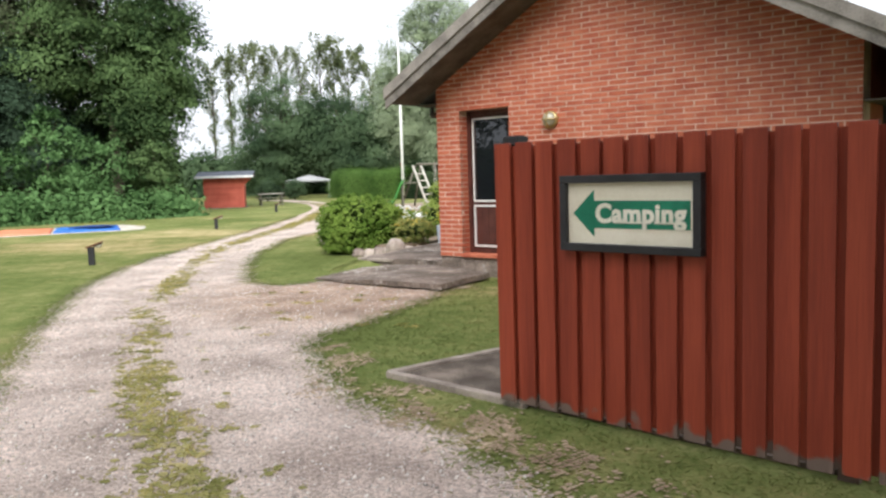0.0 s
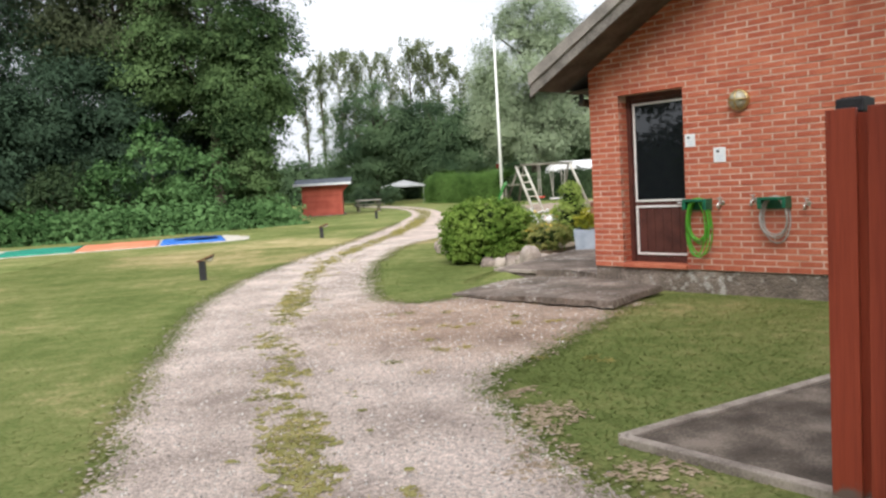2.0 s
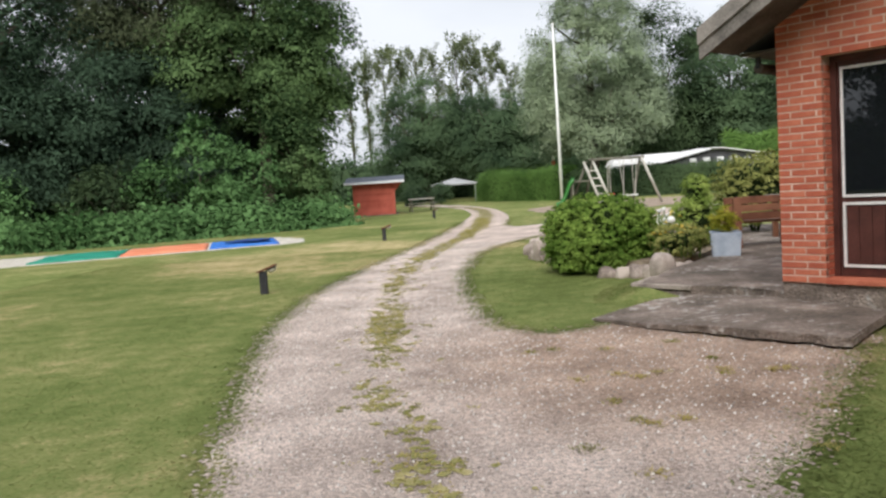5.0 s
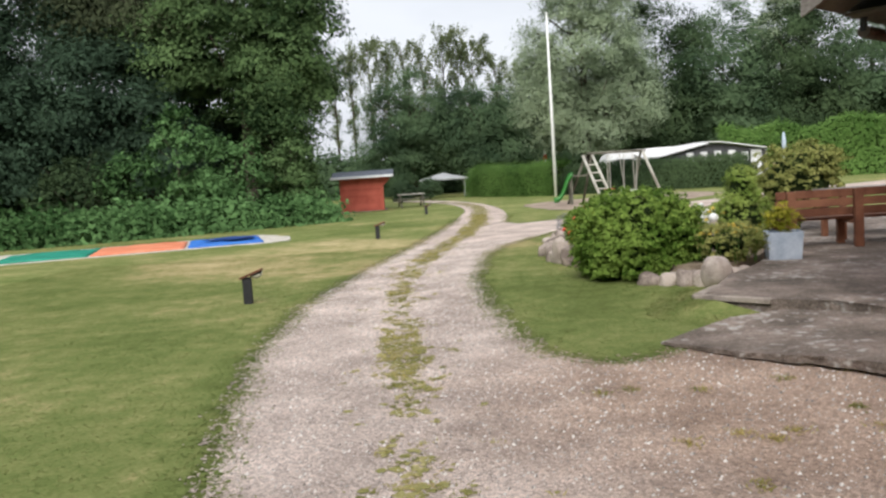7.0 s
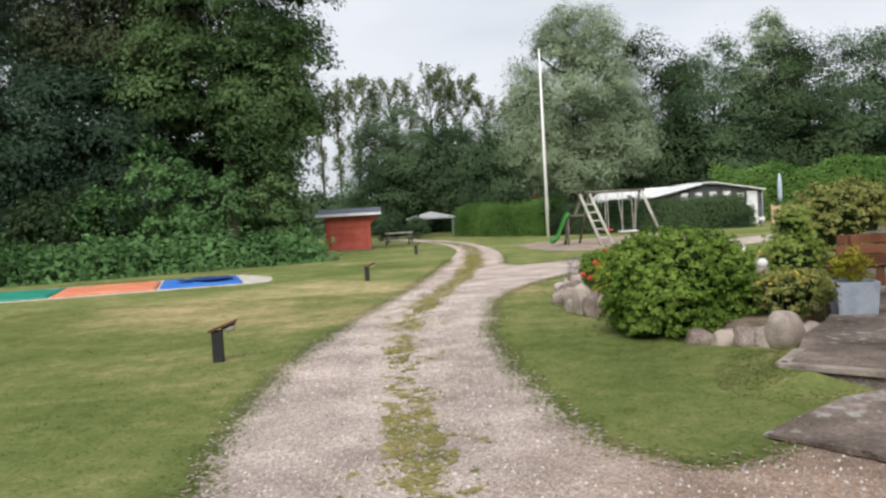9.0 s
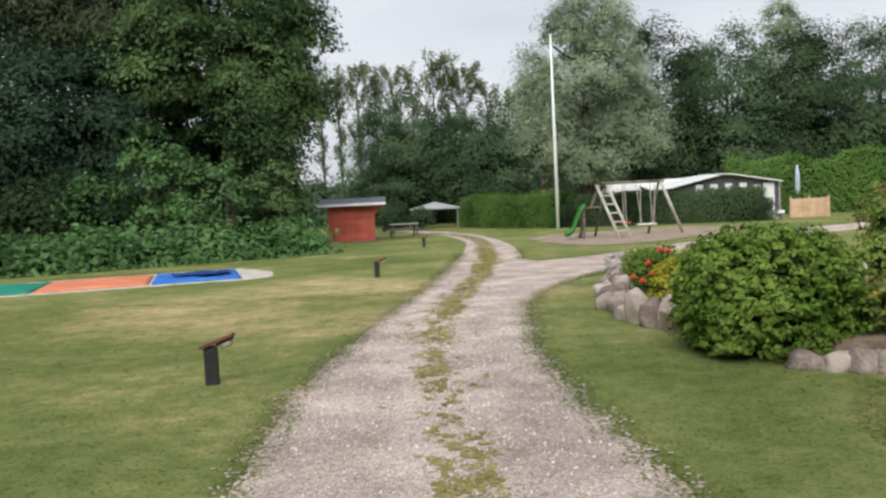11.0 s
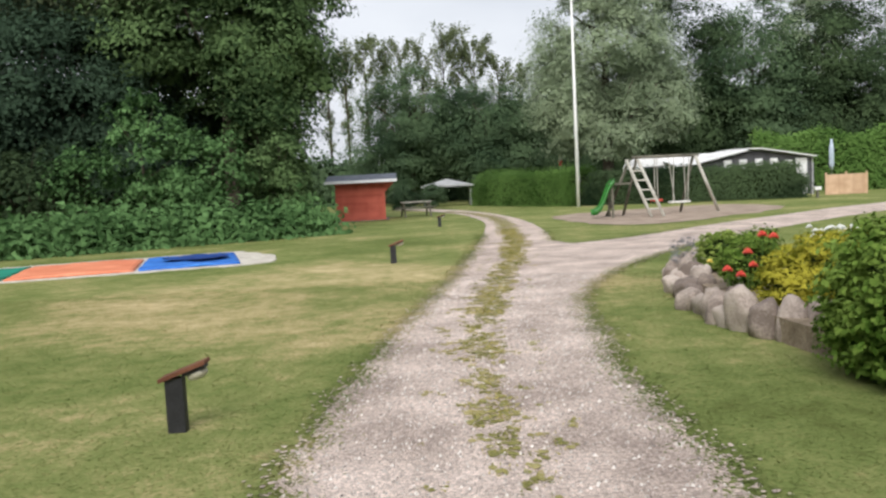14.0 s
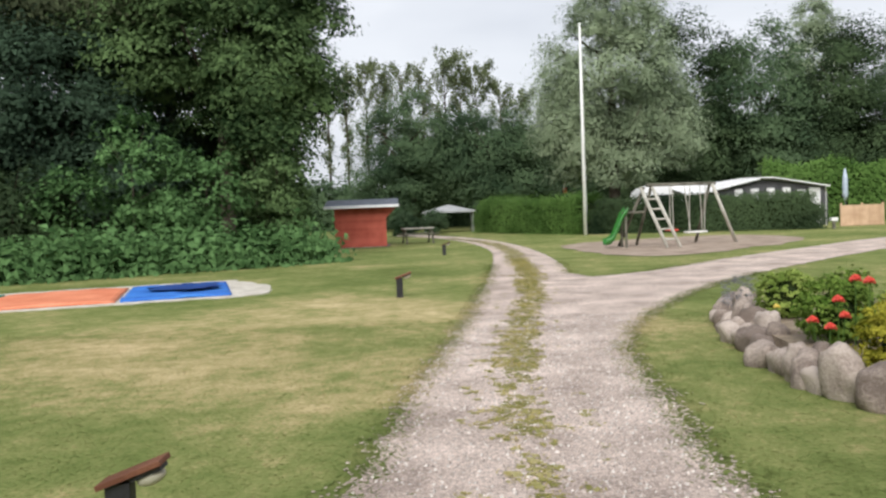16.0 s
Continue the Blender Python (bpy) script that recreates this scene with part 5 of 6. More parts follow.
for i, (x, y, h, r) in enumerate(((17.2, 63, 13.4, 3.6), (22.0, 62.5, 13.0, 3.8), (27.2, 62, 12.6, 3.8), (32.5, 61.5, 13.2, 4.0), (38.5, 60.5, 12.6, 4.2), (45, 58, 12.5, 4.4))):
    tree(70 + i, x, y, h, [(0, 0, h * 0.64, r, 3, h * 0.36, 74), (0.4, -1.5, h * 0.34, r * 1.02, 2, h * 0.22, 50)], M_LEAF_FAR if i % 2 else M_LEAF_OAK, 0.36, 104, "dark green broadleaf tree behind the camping field", 0.25, 1.55, group=FAR, low=0.3)
hedge(16, [(-3, 80), (14, 79), (30, 75), (52, 68)], 7.0, 4, 0.7, 34, M_LEAF_OAK, "dense dark wood edge behind the trees", 0.4, "wood_edge")
for x, y, r in ((-2.05, 55.5, 0.85), (-0.25, 57.5, 0.85)):
    tree(int(80 + x * 10), x, y, 1.4, [(0, 0, 0.75, r, 0.8, 0.68, 80)], M_LEAF_FAR, 0.14, 40, "round clipped dark bush beyond the shed", 0.04, 0.3, low=0.1, name="bush")

hedge(19, [(-22, 80), (-10, 79), (-3, 79)], 3.2, 3, 0.45, 60, M_LEAF_FAR, "low scrub beyond the field", 0.5, "scrub")

# ---- planted bed ----
bm = bmesh.new()
BED = [(3.9, 20.2), (3.2, 18.6), (2.85, 17), (2.75, 15.6), (2.75, 14.4), (3.0, 13.4), (3.5, 12.75), (4.0, 12.2), (4.7, 12.45), (5.4, 13.4), (5.9, 15.4), (5.6, 18.5), (4.8, 20.4)]
ctr = Vector((4.2, 16))
top = [bm.verts.new((x + (ctr.x - x) * 0.13, y + (ctr.y - y) * 0.06, 0.2)) for x, y in spline(BED, 0.25, True)]
low = [bm.verts.new((v.co.x, v.co.y, -0.05)) for v in top]
bm.faces.new(top)
for i in range(len(top)):
    bm.faces.new((low[i], low[(i + 1) % len(top)], top[(i + 1) % len(top)], top[i]))
tagged(part("flower_bed", bm, M_SOIL), "raised bed of pale dry soil edged with stones", "flower bed", kind="structure")


def stone(x, y, w, d, h, seed, turn=0.0, sink=0.06, rough=0.38, label="rounded pinkish-grey field stone edging the bed"):
    bm = bmesh.new()
    bmesh.ops.create_icosphere(bm, subdivisions=3, radius=1)
    for v in bm.verts:
        f = 1 + rough * noise.noise(v.co * 1.1 + Vector((seed * 7.3, seed, 0))) + 0.12 * noise.noise(v.co * 2.9 + Vector((seed, 0, 9)))
        v.co = Vector((math.copysign(abs(v.co.x) ** 0.8, v.co.x) * w * f, math.copysign(abs(v.co.y) ** 0.8, v.co.y) * d * f, math.copysign(abs(v.co.z) ** 0.75, v.co.z) * h * f))
    ob = part("stone", bm, M_STONE, None, smooth=True)
    ob.matrix_basis = pose(x, y, h - sink, 9 * math.sin(seed * 5.1), 9 * math.cos(seed * 3.7), turn)
    return tagged(ob, label, "stone", "stones round the bed")


ring = spline([(3.85, 20.0), (3.35, 18.9), (3.0, 17.6), (2.85, 16.6), (2.78, 15.8), (2.82, 15.2), (3.0, 14.75), (3.25, 14.5)], 0.02)
at, k = 0, 0
srng = np.random.default_rng(9)
while at < len(ring) - 4:
    x, y = ring[min(at + 4, len(ring) - 1)]
    big = 1.0 if y > 15.8 else 1.25
    w = (0.075 + 0.105 * srng.random()) * big
    stone(x + 0.03 * srng.normal(), y, w * 0.98, 0.10 + 0.05 * srng.random(), (0.085 + 0.075 * srng.random()) * big * (1.15 if y < 15.4 else 1.0), k, 85 + 22 * srng.normal())
    if srng.random() < 0.35:
        stone(x + 0.2, y + 0.05, w * 0.8, 0.10, 0.17 + 0.05 * srng.random(), k + 200, 360 * srng.random())
    at += int(1.75 * w / 0.02)
    k += 1
for x, y, w, d, h in ((3.50, 12.52, 0.15, 0.13, 0.10), (3.68, 12.40, 0.14, 0.13, 0.10), (3.86, 12.30, 0.14, 0.12, 0.12), (3.99, 12.18, 0.10, 0.12, 0.12),
                      (4.38, 12.2, 0.2, 0.15, 0.12), (4.62, 12.42, 0.17, 0.14, 0.11), (4.86, 12.5, 0.14, 0.12, 0.09), (5.1, 12.72, 0.15, 0.12, 0.07)):
    k += 1
    stone(x, y, w, d, h, k, 30 * srng.normal())
stone(4.12, 12.05, 0.165, 0.15, 0.20, 77, 20, rough=0.16, label="large upright rounded grey field stone")


def shrub(seed, x, y, z0, blobs, leaf, per, material, label, clump=0.16, name="shrub", wide=0.6, core=0.75, boxy=0.85):
    rng = np.random.default_rng(seed)
    ob = thing(name, pose(0, 0, 0), label, name.replace("_", " "))
    vs, bm = [], bmesh.new()
    for dx, dy, z, rx, ry, rz, n in blobs:
        p, d = blob_points(rng, (x + dx, y + dy, z0 + z), (rx, ry, rz), int(n * 2.2), int(per * 0.8), clump * 0.62, 0.84, 0.85, boxy)
        keep = p[:, 2] > z0 + 0.02
        vs.append(leaves(rng, p[keep], leaf * 0.8, d[keep] * 0.8, wide))
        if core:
            # dark lump painted as shade within the leaves; stems share its mesh
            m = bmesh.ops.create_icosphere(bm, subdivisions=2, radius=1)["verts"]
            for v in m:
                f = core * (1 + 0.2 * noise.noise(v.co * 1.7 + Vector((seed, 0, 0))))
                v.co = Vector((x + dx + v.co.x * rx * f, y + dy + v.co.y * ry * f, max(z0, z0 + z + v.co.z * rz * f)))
    for i in range(5):
        a = 2 * math.pi * i / 5
        r = blobs[0][3] * 0.4
        tube(bm, [(x + 0.04 * math.cos(a), y + 0.04 * math.sin(a), z0 - 0.05), (x + r * math.cos(a), y + r * math.sin(a), z0 + blobs[0][2])], [0.02, 0.008], 5)
    part("foliage", quads_mesh("foliage", np.concatenate(vs)), material, ob)
    part("shade_core", bm, M_CORE, ob, "dark inside of the plant, painted as shade")
    return ob


shrub(91, 3.51, 13.28, 0.02, [(0.04, 0.03, 0.50, 0.75, 0.68, 0.54, 620), (0.03, 0.03, 0.30, 0.77, 0.71, 0.38, 420)], 0.056, 32, M_LEAF_SHRUB, "large rounded glossy green shrub in the bed", 0.12, core=0.84, boxy=0.86)
shrub(92, 3.84, 15.1, 0.18, [(0, 0, 0.29, 0.72, 0.55, 0.35, 460), (-0.46, 0.05, 0.19, 0.36, 0.35, 0.26, 160)], 0.045, 30, M_LEAF_YELLOW, "broad yellow-green shrub behind the stones", 0.10, wide=0.4)
shrub(93, 4.45, 16.5, 0.18, [(0, 0, 0.26, 0.5, 0.4, 0.24, 160)], 0.05, 24, M_LEAF_JUNIPER, "light green shrub with white flowers in the bed", 0.11)
shrub(94, 4.5, 12.75, 0.12, [(0, 0, 0.30, 0.40, 0.32, 0.22, 110)], 0.05, 20, M_LEAF_OLIVE, "small shrub with yellow flowers beside the big stone", 0.11, core=0.6)
shrub(95, 5.2, 14.2, 0.166, [(0, 0, 0.40, 0.36, 0.34, 0.42, 190), (0, 0, 0.80, 0.2, 0.2, 0.34, 90)], 0.04, 26, M_LEAF_JUNIPER, "green cone-shaped shrub on the terrace's edge", 0.10)
shrub(96, 6.9, 16.4, 0.166, [(0, 0, 0.75, 0.7, 0.6, 0.62, 190), (0.3, 0, 1.1, 0.45, 0.4, 0.35, 60)], 0.07, 24, M_LEAF_OLIVE, "olive green bush behind the bench", 0.16)
shrub(97, 3.42, 18.6, 0.2, [(0, 0, 0.16, 0.18, 0.18, 0.2, 60)], 0.035, 24, M_LEAF_GREY, "grey lavender tuft in the bed", 0.08, wide=0.2, core=0)
shrub(98, 3.58, 17.8, 0.2, [(0, 0, 0.22, 0.26, 0.24, 0.24, 110)], 0.05, 22, M_LEAF_JUNIPER, "small bright green plant in the bed", 0.09)
shrub(99, 3.36, 16.3, 0.2, [(0, 0, 0.26, 0.3, 0.28, 0.27, 130), (0.1, 0, 0.45, 0.16, 0.16, 0.14, 30)], 0.045, 22, M_LEAF_SHRUB, "rose bush with red flowers in the bed", 0.11, core=0.6)


def flower(x, y, z, r, material, label, seed):
    rng = np.random.default_rng(seed)
    ob = thing("flower", pose(x, y, 0), label, "flower", "flowers in the bed")
    bm = bmesh.new()
    for k in range(9):
        a, up = 2.4 * k, 0.2 + 0.1 * k
        m = bmesh.ops.create_icosphere(bm, subdivisions=1, radius=r * 0.55)["verts"]
        bmesh.ops.scale(bm, vec=(1, 1, 0.5), verts=m)
        bmesh.ops.transform(bm, matrix=pose(r * 0.6 * (1 - k / 10) * math.cos(a), r * 0.6 * (1 - k / 10) * math.sin(a), z + r * 0.07 * k, 40 * math.sin(a), 40 * math.cos(a), 0), verts=m)
    part("petals", bm, material, ob)
    part("stem", tubed([(0.02 * rng.normal(), 0.02, 0.18), (0, 0, z)], 0.005, 5), M_LEAF_HEDGE, ob)


for i, (x, y, z) in enumerate(((3.32, 15.92, 0.77), (3.42, 15.9, 0.75), (3.17, 15.9, 0.61), (3.0, 15.98, 0.44), (3.08, 15.85, 0.40), (3.22, 15.9, 0.48))):
    flower(x, y, z, 0.05, M_ROSE, "red rose bloom in the bed", i)
flower(3.28, 17.3, 0.38, 0.035, M_PETALYELLOW, "pale yellow bloom in the bed", 20)
frng = np.random.default_rng(17)
for i in range(40):
    flower(4.1 + 0.75 * frng.random(), 16.25 + 0.5 * frng.random(), 0.66 + 0.12 * frng.random(), 0.034, M_PETALWHITE, "small white bloom in the bed", 30 + i)
for i in range(60):
    flower(4.3 + 0.75 * frng.random(), 14.1 + 0.8 * frng.random(), 0.50 + 0.28 * frng.random(), 0.032, M_PETALWHITE if i % 5 else M_PETALYELLOW, "small white bloom in the bed" if i % 5 else "small yellow bloom in the bed", 200 + i)
for i in range(48):
    a = 6.28 * frng.random()
    r = 0.36 * math.sqrt(frng.random())
    flower(4.5 + r * math.cos(a), 12.72 + r * 0.8 * math.sin(a), 0.60 + 0.05 * frng.random() - 0.7 * r * r, 0.022, M_PETALYELLOW, "small yellow bloom on the shrub", 70 + i)

orn = thing("garden_ornament", pose(4.75, 14.0, 0.18), "small pale stone garden ornament with a white top", "ornament")
part("pillar", tubed([(0, 0, 0), (0, 0, 0.1), (0, 0, 0.32), (0, 0, 0.40)], [0.09, 0.075, 0.07, 0.05], 10), M_STONE, orn, smooth=True)
bm = bmesh.new()
bmesh.ops.create_uvsphere(bm, u_segments=12, v_segments=8, radius=0.065, matrix=pose(0, 0, 0.45))
part("cap", bm, M_WHITE, orn, "white rounded top", True)

# ---- planter and bench on the terrace ----
planter = thing("planter", pose(5.2, 12.85, 0.166, 0, 0, -15), "blue-grey square planter with a small conifer", "planter")
bm = bmesh.new()
sec = [[bm.verts.new((x * s, y * s, z)) for x, y in ((-1, -1), (1, -1), (1, 1), (-1, 1))] for s, z in ((0.18, 0), (0.205, 0.33), (0.18, 0.33), (0.17, 0.26))]
bm.faces.new(sec[0][::-1])
for a, b in zip(sec, sec[1:]):
    for i in range(4):
        bm.faces.new((a[i], a[(i + 1) % 4], b[(i + 1) % 4], b[i]))
bm.faces.new(sec[-1])
part("pot", bm, M_ZINC, planter)
prng = np.random.default_rng(31)
p, d = blob_points(prng, (0, 0, 0.46), (0.2, 0.2, 0.16), 80, 22, 0.07, 0.5)
q, e = blob_points(prng, (0, 0, 0.58), (0.09, 0.09, 0.12), 26, 22, 0.06, 0.5)
part("conifer", quads_mesh("conifer", leaves(prng, np.concatenate([p, q]), 0.035, np.concatenate([d, e]) * 0.5, 0.35)), M_LEAF_YELLOW, planter, "yellow-green dwarf conifer")

bench = thing("bench", pose(5.45, 13.65, 0.166, 0, 0, -2), "long red-brown stained timber bench on the terrace", "bench")
for i, z in enumerate((0.42, 0.54, 0.66)):
    part("back_slat", boxed(0, 3.4, 0.0, 0.03, z, z + 0.105, pose(0, -0.012 * i, 0), 0.006), M_BENCH, bench)
for i in range(3):
    part("seat_slat", boxed(0.02, 3.4, 0.08 + i * 0.145, 0.21 + i * 0.145, 0.36, 0.395, None, 0.006), M_BENCH, bench)
for u in (0.12, 0.98, 2.1, 3.25):
    part("leg", boxed(u, u + 0.09, 0.40, 0.48, 0, 0.36, None, 0.006), M_BENCH, bench)
    part("back_post", boxed(u, u + 0.11, -0.10, -0.03, 0, 0.76, None, 0.006), M_BENCH, bench)
    part("cross_rail", boxed(u + 0.02, u + 0.07, -0.03, 0.40, 0.30, 0.358), M_BENCH, bench)
tab = thing("garden_table", pose(7.6, 14.75, 0.166, 0, 0, -2), "pale weathered timber garden table beside the bench", "table")
for i in range(5):
    part("table_plank", boxed(-1.0, 1.0, -0.36 + i * 0.145, -0.225 + i * 0.145, 0.68, 0.715, None, 0.005), M_GREYWOOD, tab)
for x in (-0.85, 0.85):
    for y in (-0.3, 0.3):
        part("leg", boxed(x - 0.04, x + 0.04, y - 0.04, y + 0.04, 0, 0.68, None, 0.006), M_BENCH, tab)

# ---- caravan with awning, fence panel, parasol, gazebo ----
car = thing("caravan", pose(10.6, 51.0, 0), "white caravan parked behind the hedge", "caravan")
bm = bmesh.new()
prof = [(0, 0.5), (0, 1.7), (0.25, 2.15), (0.8, 2.38), (4.6, 2.42), (4.9, 2.2), (5.0, 0.5)]
f, b = [bm.verts.new((x, 0, z)) for x, z in prof], [bm.verts.new((x, 2.1, z)) for x, z in prof]
bm.faces.new(f), bm.faces.new(b[::-1])
for i in range(7):
    bm.faces.new((f[i], f[(i + 1) % 7], b[(i + 1) % 7], b[i]))
bmesh.ops.bevel(bm, geom=bm.edges[:], offset=0.06, segments=2, affect="EDGES")
part("body", bm, M_CANVAS, car)
for u in (0.7, 2.6):
    part("window", boxed(u, u + 1.1, -0.02, -0.004, 1.35, 1.85, None, 0.004), M_TENTWIN, car, "dark window")
for u in (1.9, 2.6):
    part("wheel", tubed([(u, 0.0, 0.33), (u, 0.18, 0.33)], 0.33, 16), M_BLACK, car)
part("chassis", boxed(0.3, 4.7, 0.2, 1.9, 0.3, 0.5), M_BLACK, car)
awn = thing("awning", pose(13.4, 48.9, 0), "white caravan awning with dark windows and grey trim", "awning tent")
bm = bmesh.new()
prof = [(-1.0, 2.05), (0, 2.12), (2.7, 2.46), (3.4, 2.44), (6.2, 1.92)]
for (x0, z0), (x1, z1), f0, f1 in zip(prof, prof[1:], (0.3, 0.3, 0.0, 0.0), (0.3, 0.06, 0.0, 0.0)):
    vs = [bm.verts.new(p) for p in ((x0, -0.3, z0 - f0), (x1, -0.3, z1 - f1), (x1, 2.2, z1 + 0.05), (x0, 2.2, z0 + 0.05), (x0, -0.3, z0 - f0 + 0.06), (x1, -0.3, z1 - f1 + 0.06), (x1, 2.2, z1 + 0.1), (x0, 2.2, z0 + 0.1))]
    for q in ((0, 1, 2, 3), (4, 5, 6, 7), (0, 1, 5, 4), (1, 2, 6, 5), (2, 3, 7, 6), (3, 0, 4, 7)):
        bm.faces.new([vs[i] for i in q])
part("roof", bm, M_CANVAS, awn)
bm = bmesh.new()
ring = [(0.1, 0), (6.1, 0), (6.1, 1.88), (3.4, 2.36), (2.7, 2.36), (0.1, 1.68)]
f, b = [bm.verts.new((x, 0.05, z)) for x, z in ring], [bm.verts.new((x, 0.09, z)) for x, z in ring]
bm.faces.new(f), bm.faces.new(b[::-1])
for i in range(6):
    bm.faces.new((f[i], f[(i + 1) % 6], b[(i + 1) % 6], b[i]))
part("front_wall", bm, M_GREYCANVAS, awn, "grey front wall")
for u in (1.5, 2.3, 3.1, 3.9, 4.65):
    part("window", boxed(u, u + 0.6, 0.02, 0.046, 1.3, 1.95 if u < 4.5 else 1.82), M_TENTWIN, awn, "dark clear window")
    part("curtain", boxed(u + 0.04, u + 0.44, 0.012, 0.019, 1.3, 1.95 if u < 4.5 else 1.82), M_CANVAS, awn, "white curtain")
part("door_flap", boxed(5.25, 5.85, 0.02, 0.046, 0.05, 1.9), M_CANVAS, awn, "white door flap")
for u in (0.0, 3.1, 6.15):
    part("pole", tubed([(u, -0.05, 0), (u, -0.05, 1.6 if u != 3.1 else 2.3)], 0.025, 6), M_GREYCANVAS, awn)
part("guy_wall", boxed(6.15, 6.19, 0.1, 2.2, 0, 1.98), M_CANVAS, awn)
panel = thing("windbreak", pose(18.85, 46.2, 0, 0, 0, -4), "low new timber windbreak panel on the field", "fence panel")
for i in range(14):
    part("plank", boxed(i * 0.142, i * 0.142 + 0.135, 0, 0.02, 0.02, 0.98), M_PANEL, panel)
for u in (0.0, 0.95, 1.9):
    part("panel_post", boxed(u, u + 0.08, 0.022, 0.1, 0, 1.08), M_PANEL, panel)
par = thing("parasol", pose(20.8, 49.5, 0), "closed pale grey parasol on the field", "parasol")
part("mast", tubed([(0, 0, 0), (0, 0, 2.85)], 0.025, 8), M_GREYCANVAS, par)
part("folded_canopy", tubed([(0, 0, 1.2), (0, 0, 1.5), (0, 0, 2.3), (0, 0, 2.8)], [0.07, 0.13, 0.12, 0.04], 12), M_ZINC, par, "folded canvas", True)
box_ = thing("letter_box_post", pose(17.2, 43.6, 0), "small dark post with a white box by the hedge", "post")
part("post", boxed(-0.05, 0.05, -0.05, 0.05, 0, 0.35), M_DARKWOOD, box_)
part("box", boxed(-0.14, 0.14, -0.1, 0.1, 0.35, 0.5, None, 0.01), M_WHITE, box_)
gaz = thing("gazebo", pose(0.72, 62, 0), "white peaked garden gazebo far behind the track", "gazebo")
bm = bmesh.new()
apex = bm.verts.new((0, 0, 1.84))
r = [bm.verts.new((x * 1.75, y * 1.75, 1.40)) for x, y in ((-1, -1), (1, -1), (1, 1), (-1, 1))]
r2 = [bm.verts.new((x * 1.75, y * 1.75, 1.30)) for x, y in ((-1, -1), (1, -1), (1, 1), (-1, 1))]
for i in range(4):
    bm.faces.new((apex, r[i], r[(i + 1) % 4]))
    bm.faces.new((r[i], r2[i], r2[(i + 1) % 4], r[(i + 1) % 4]))
part("canopy", bm, M_FADEDCANVAS, gaz, "faded grey-white canopy")
for x in (-1.55, 1.55):
    for y in (-1.55, 1.55):
        part("leg", tubed([(x, y, 0), (x, y, 1.3)], 0.04, 6), M_FADEDCANVAS, gaz)
table = thing("picnic_table", pose(-0.95, 45.5, 0, 0, 0, 10), "weathered timber picnic table beside the shed", "picnic table")
part("tabletop", boxed(-0.72, 0.72, -0.35, 0.35, 0.66, 0.71, None, 0.006), M_SWINGWOOD, table)
for y in (-0.72, 0.72):
    part("seat_plank", boxed(-0.85, 0.85, y - 0.13, y + 0.13, 0.42, 0.46, None, 0.006), M_DARKWOOD, table)
for x in (-0.6, 0.6):
    for s in (-1, 1):
        part("leg", tubed([(x, s * 0.2, 0.68), (x, s * 0.72, 0)], 0.04, 4), M_DARKWOOD, table)
    part("cross_bar", boxed(x - 0.03, x + 0.03, -0.8, 0.8, 0.36, 0.42), M_DARKWOOD, table)
flag = thing("banner", pose(7.9, 58.0, 0.1), "small red and white banner behind the hedge", "banner")
part("staff", tubed([(0, 0, 0), (0, 0, 2.95)], 0.02, 6), M_WHITE, flag)
part("cloth", boxed(-0.12, 0.12, -0.01, 0.01, 2.15, 2.5, pose(0, -0.03, 0)), M_FLAGRED, flag)
part("cloth", boxed(-0.10, 0.10, -0.01, 0.01, 2.505, 2.85, pose(0, -0.03, 0)), M_WHITE, flag)

# ---- grass blades and loose stones ----
grng = np.random.default_rng(101)


def blades(x, y, length, width, z=0.0, rise=1.0):
    """Short blades, leaning every way."""
    n = len(x)
    a = grng.random(n) * 6.28
    h = length * (0.5 + grng.random(n))
    w = width * (0.6 + 0.8 * grng.random(n))
    base = np.stack([x, y, np.full(n, z - 0.002)], axis=1)
    off = np.stack([-np.sin(a) * w, np.cos(a) * w, 0.002 * grng.normal(size=n)], axis=1)
    tip = base + np.stack([np.cos(a) * h * 0.7, np.sin(a) * h * 0.7, h * rise * (0.2 + 0.25 * grng.random(n))], axis=1)
    return np.stack([base - off, base + off, tip], axis=1).reshape(-1, 3)


def scatter(x0, x1, y0, y1, n):
    return x0 + (x1 - x0) * grng.random(n), y0 + (y1 - y0) * grng.random(n)


BUILT = [outline, STEP, TERRACE, BED, [(3.52, 3.55), (5.3, 4.55), (7.2, 2.2), (5.4, 1.25)]]
vs = []
for x0, x1, y0, y1, n, h, w in ((-5.0, 6.5, 1.0, 10.5, 300000, 0.030, 0.0034), (-7, 5.0, 10.5, 20, 330000, 0.032, 0.0042), (-10, 9, 20, 32, 60000, 0.04, 0.010), (2.6, 8.0, 0.0, 8.4, 60000, 0.051, 0.004)):
    x, y = scatter(x0, x1, y0, y1, n)
    keep = np.ones(n, dtype=bool)
    for poly in BUILT:
        keep &= ~inside(x, y, poly)
    hx, hy = x - 4.6, y - 9.35
    keep &= ~((hx * 0.731 + hy * 0.682 > -0.02) & (hx * 0.682 - hy * 0.731 > -0.3))
    mu, mv = (x + 5.83) * 0.956 + (y - 23.75) * 0.292, -(x + 5.83) * 0.292 + (y - 23.75) * 0.956
    keep &= ~((mu > -9) & (mu < 3.4) & (mv > -0.25) & (mv < 3.7))
    vs.append(blades(x[keep], y[keep], h, w, 0.0, 1.0 if h > 0.05 else 0.5))
q, f = grng.random(6000), grng.random(6000)
ai, ao = np.array(ia), np.array(oa)
q = np.clip(q, 0.02, 0.98)
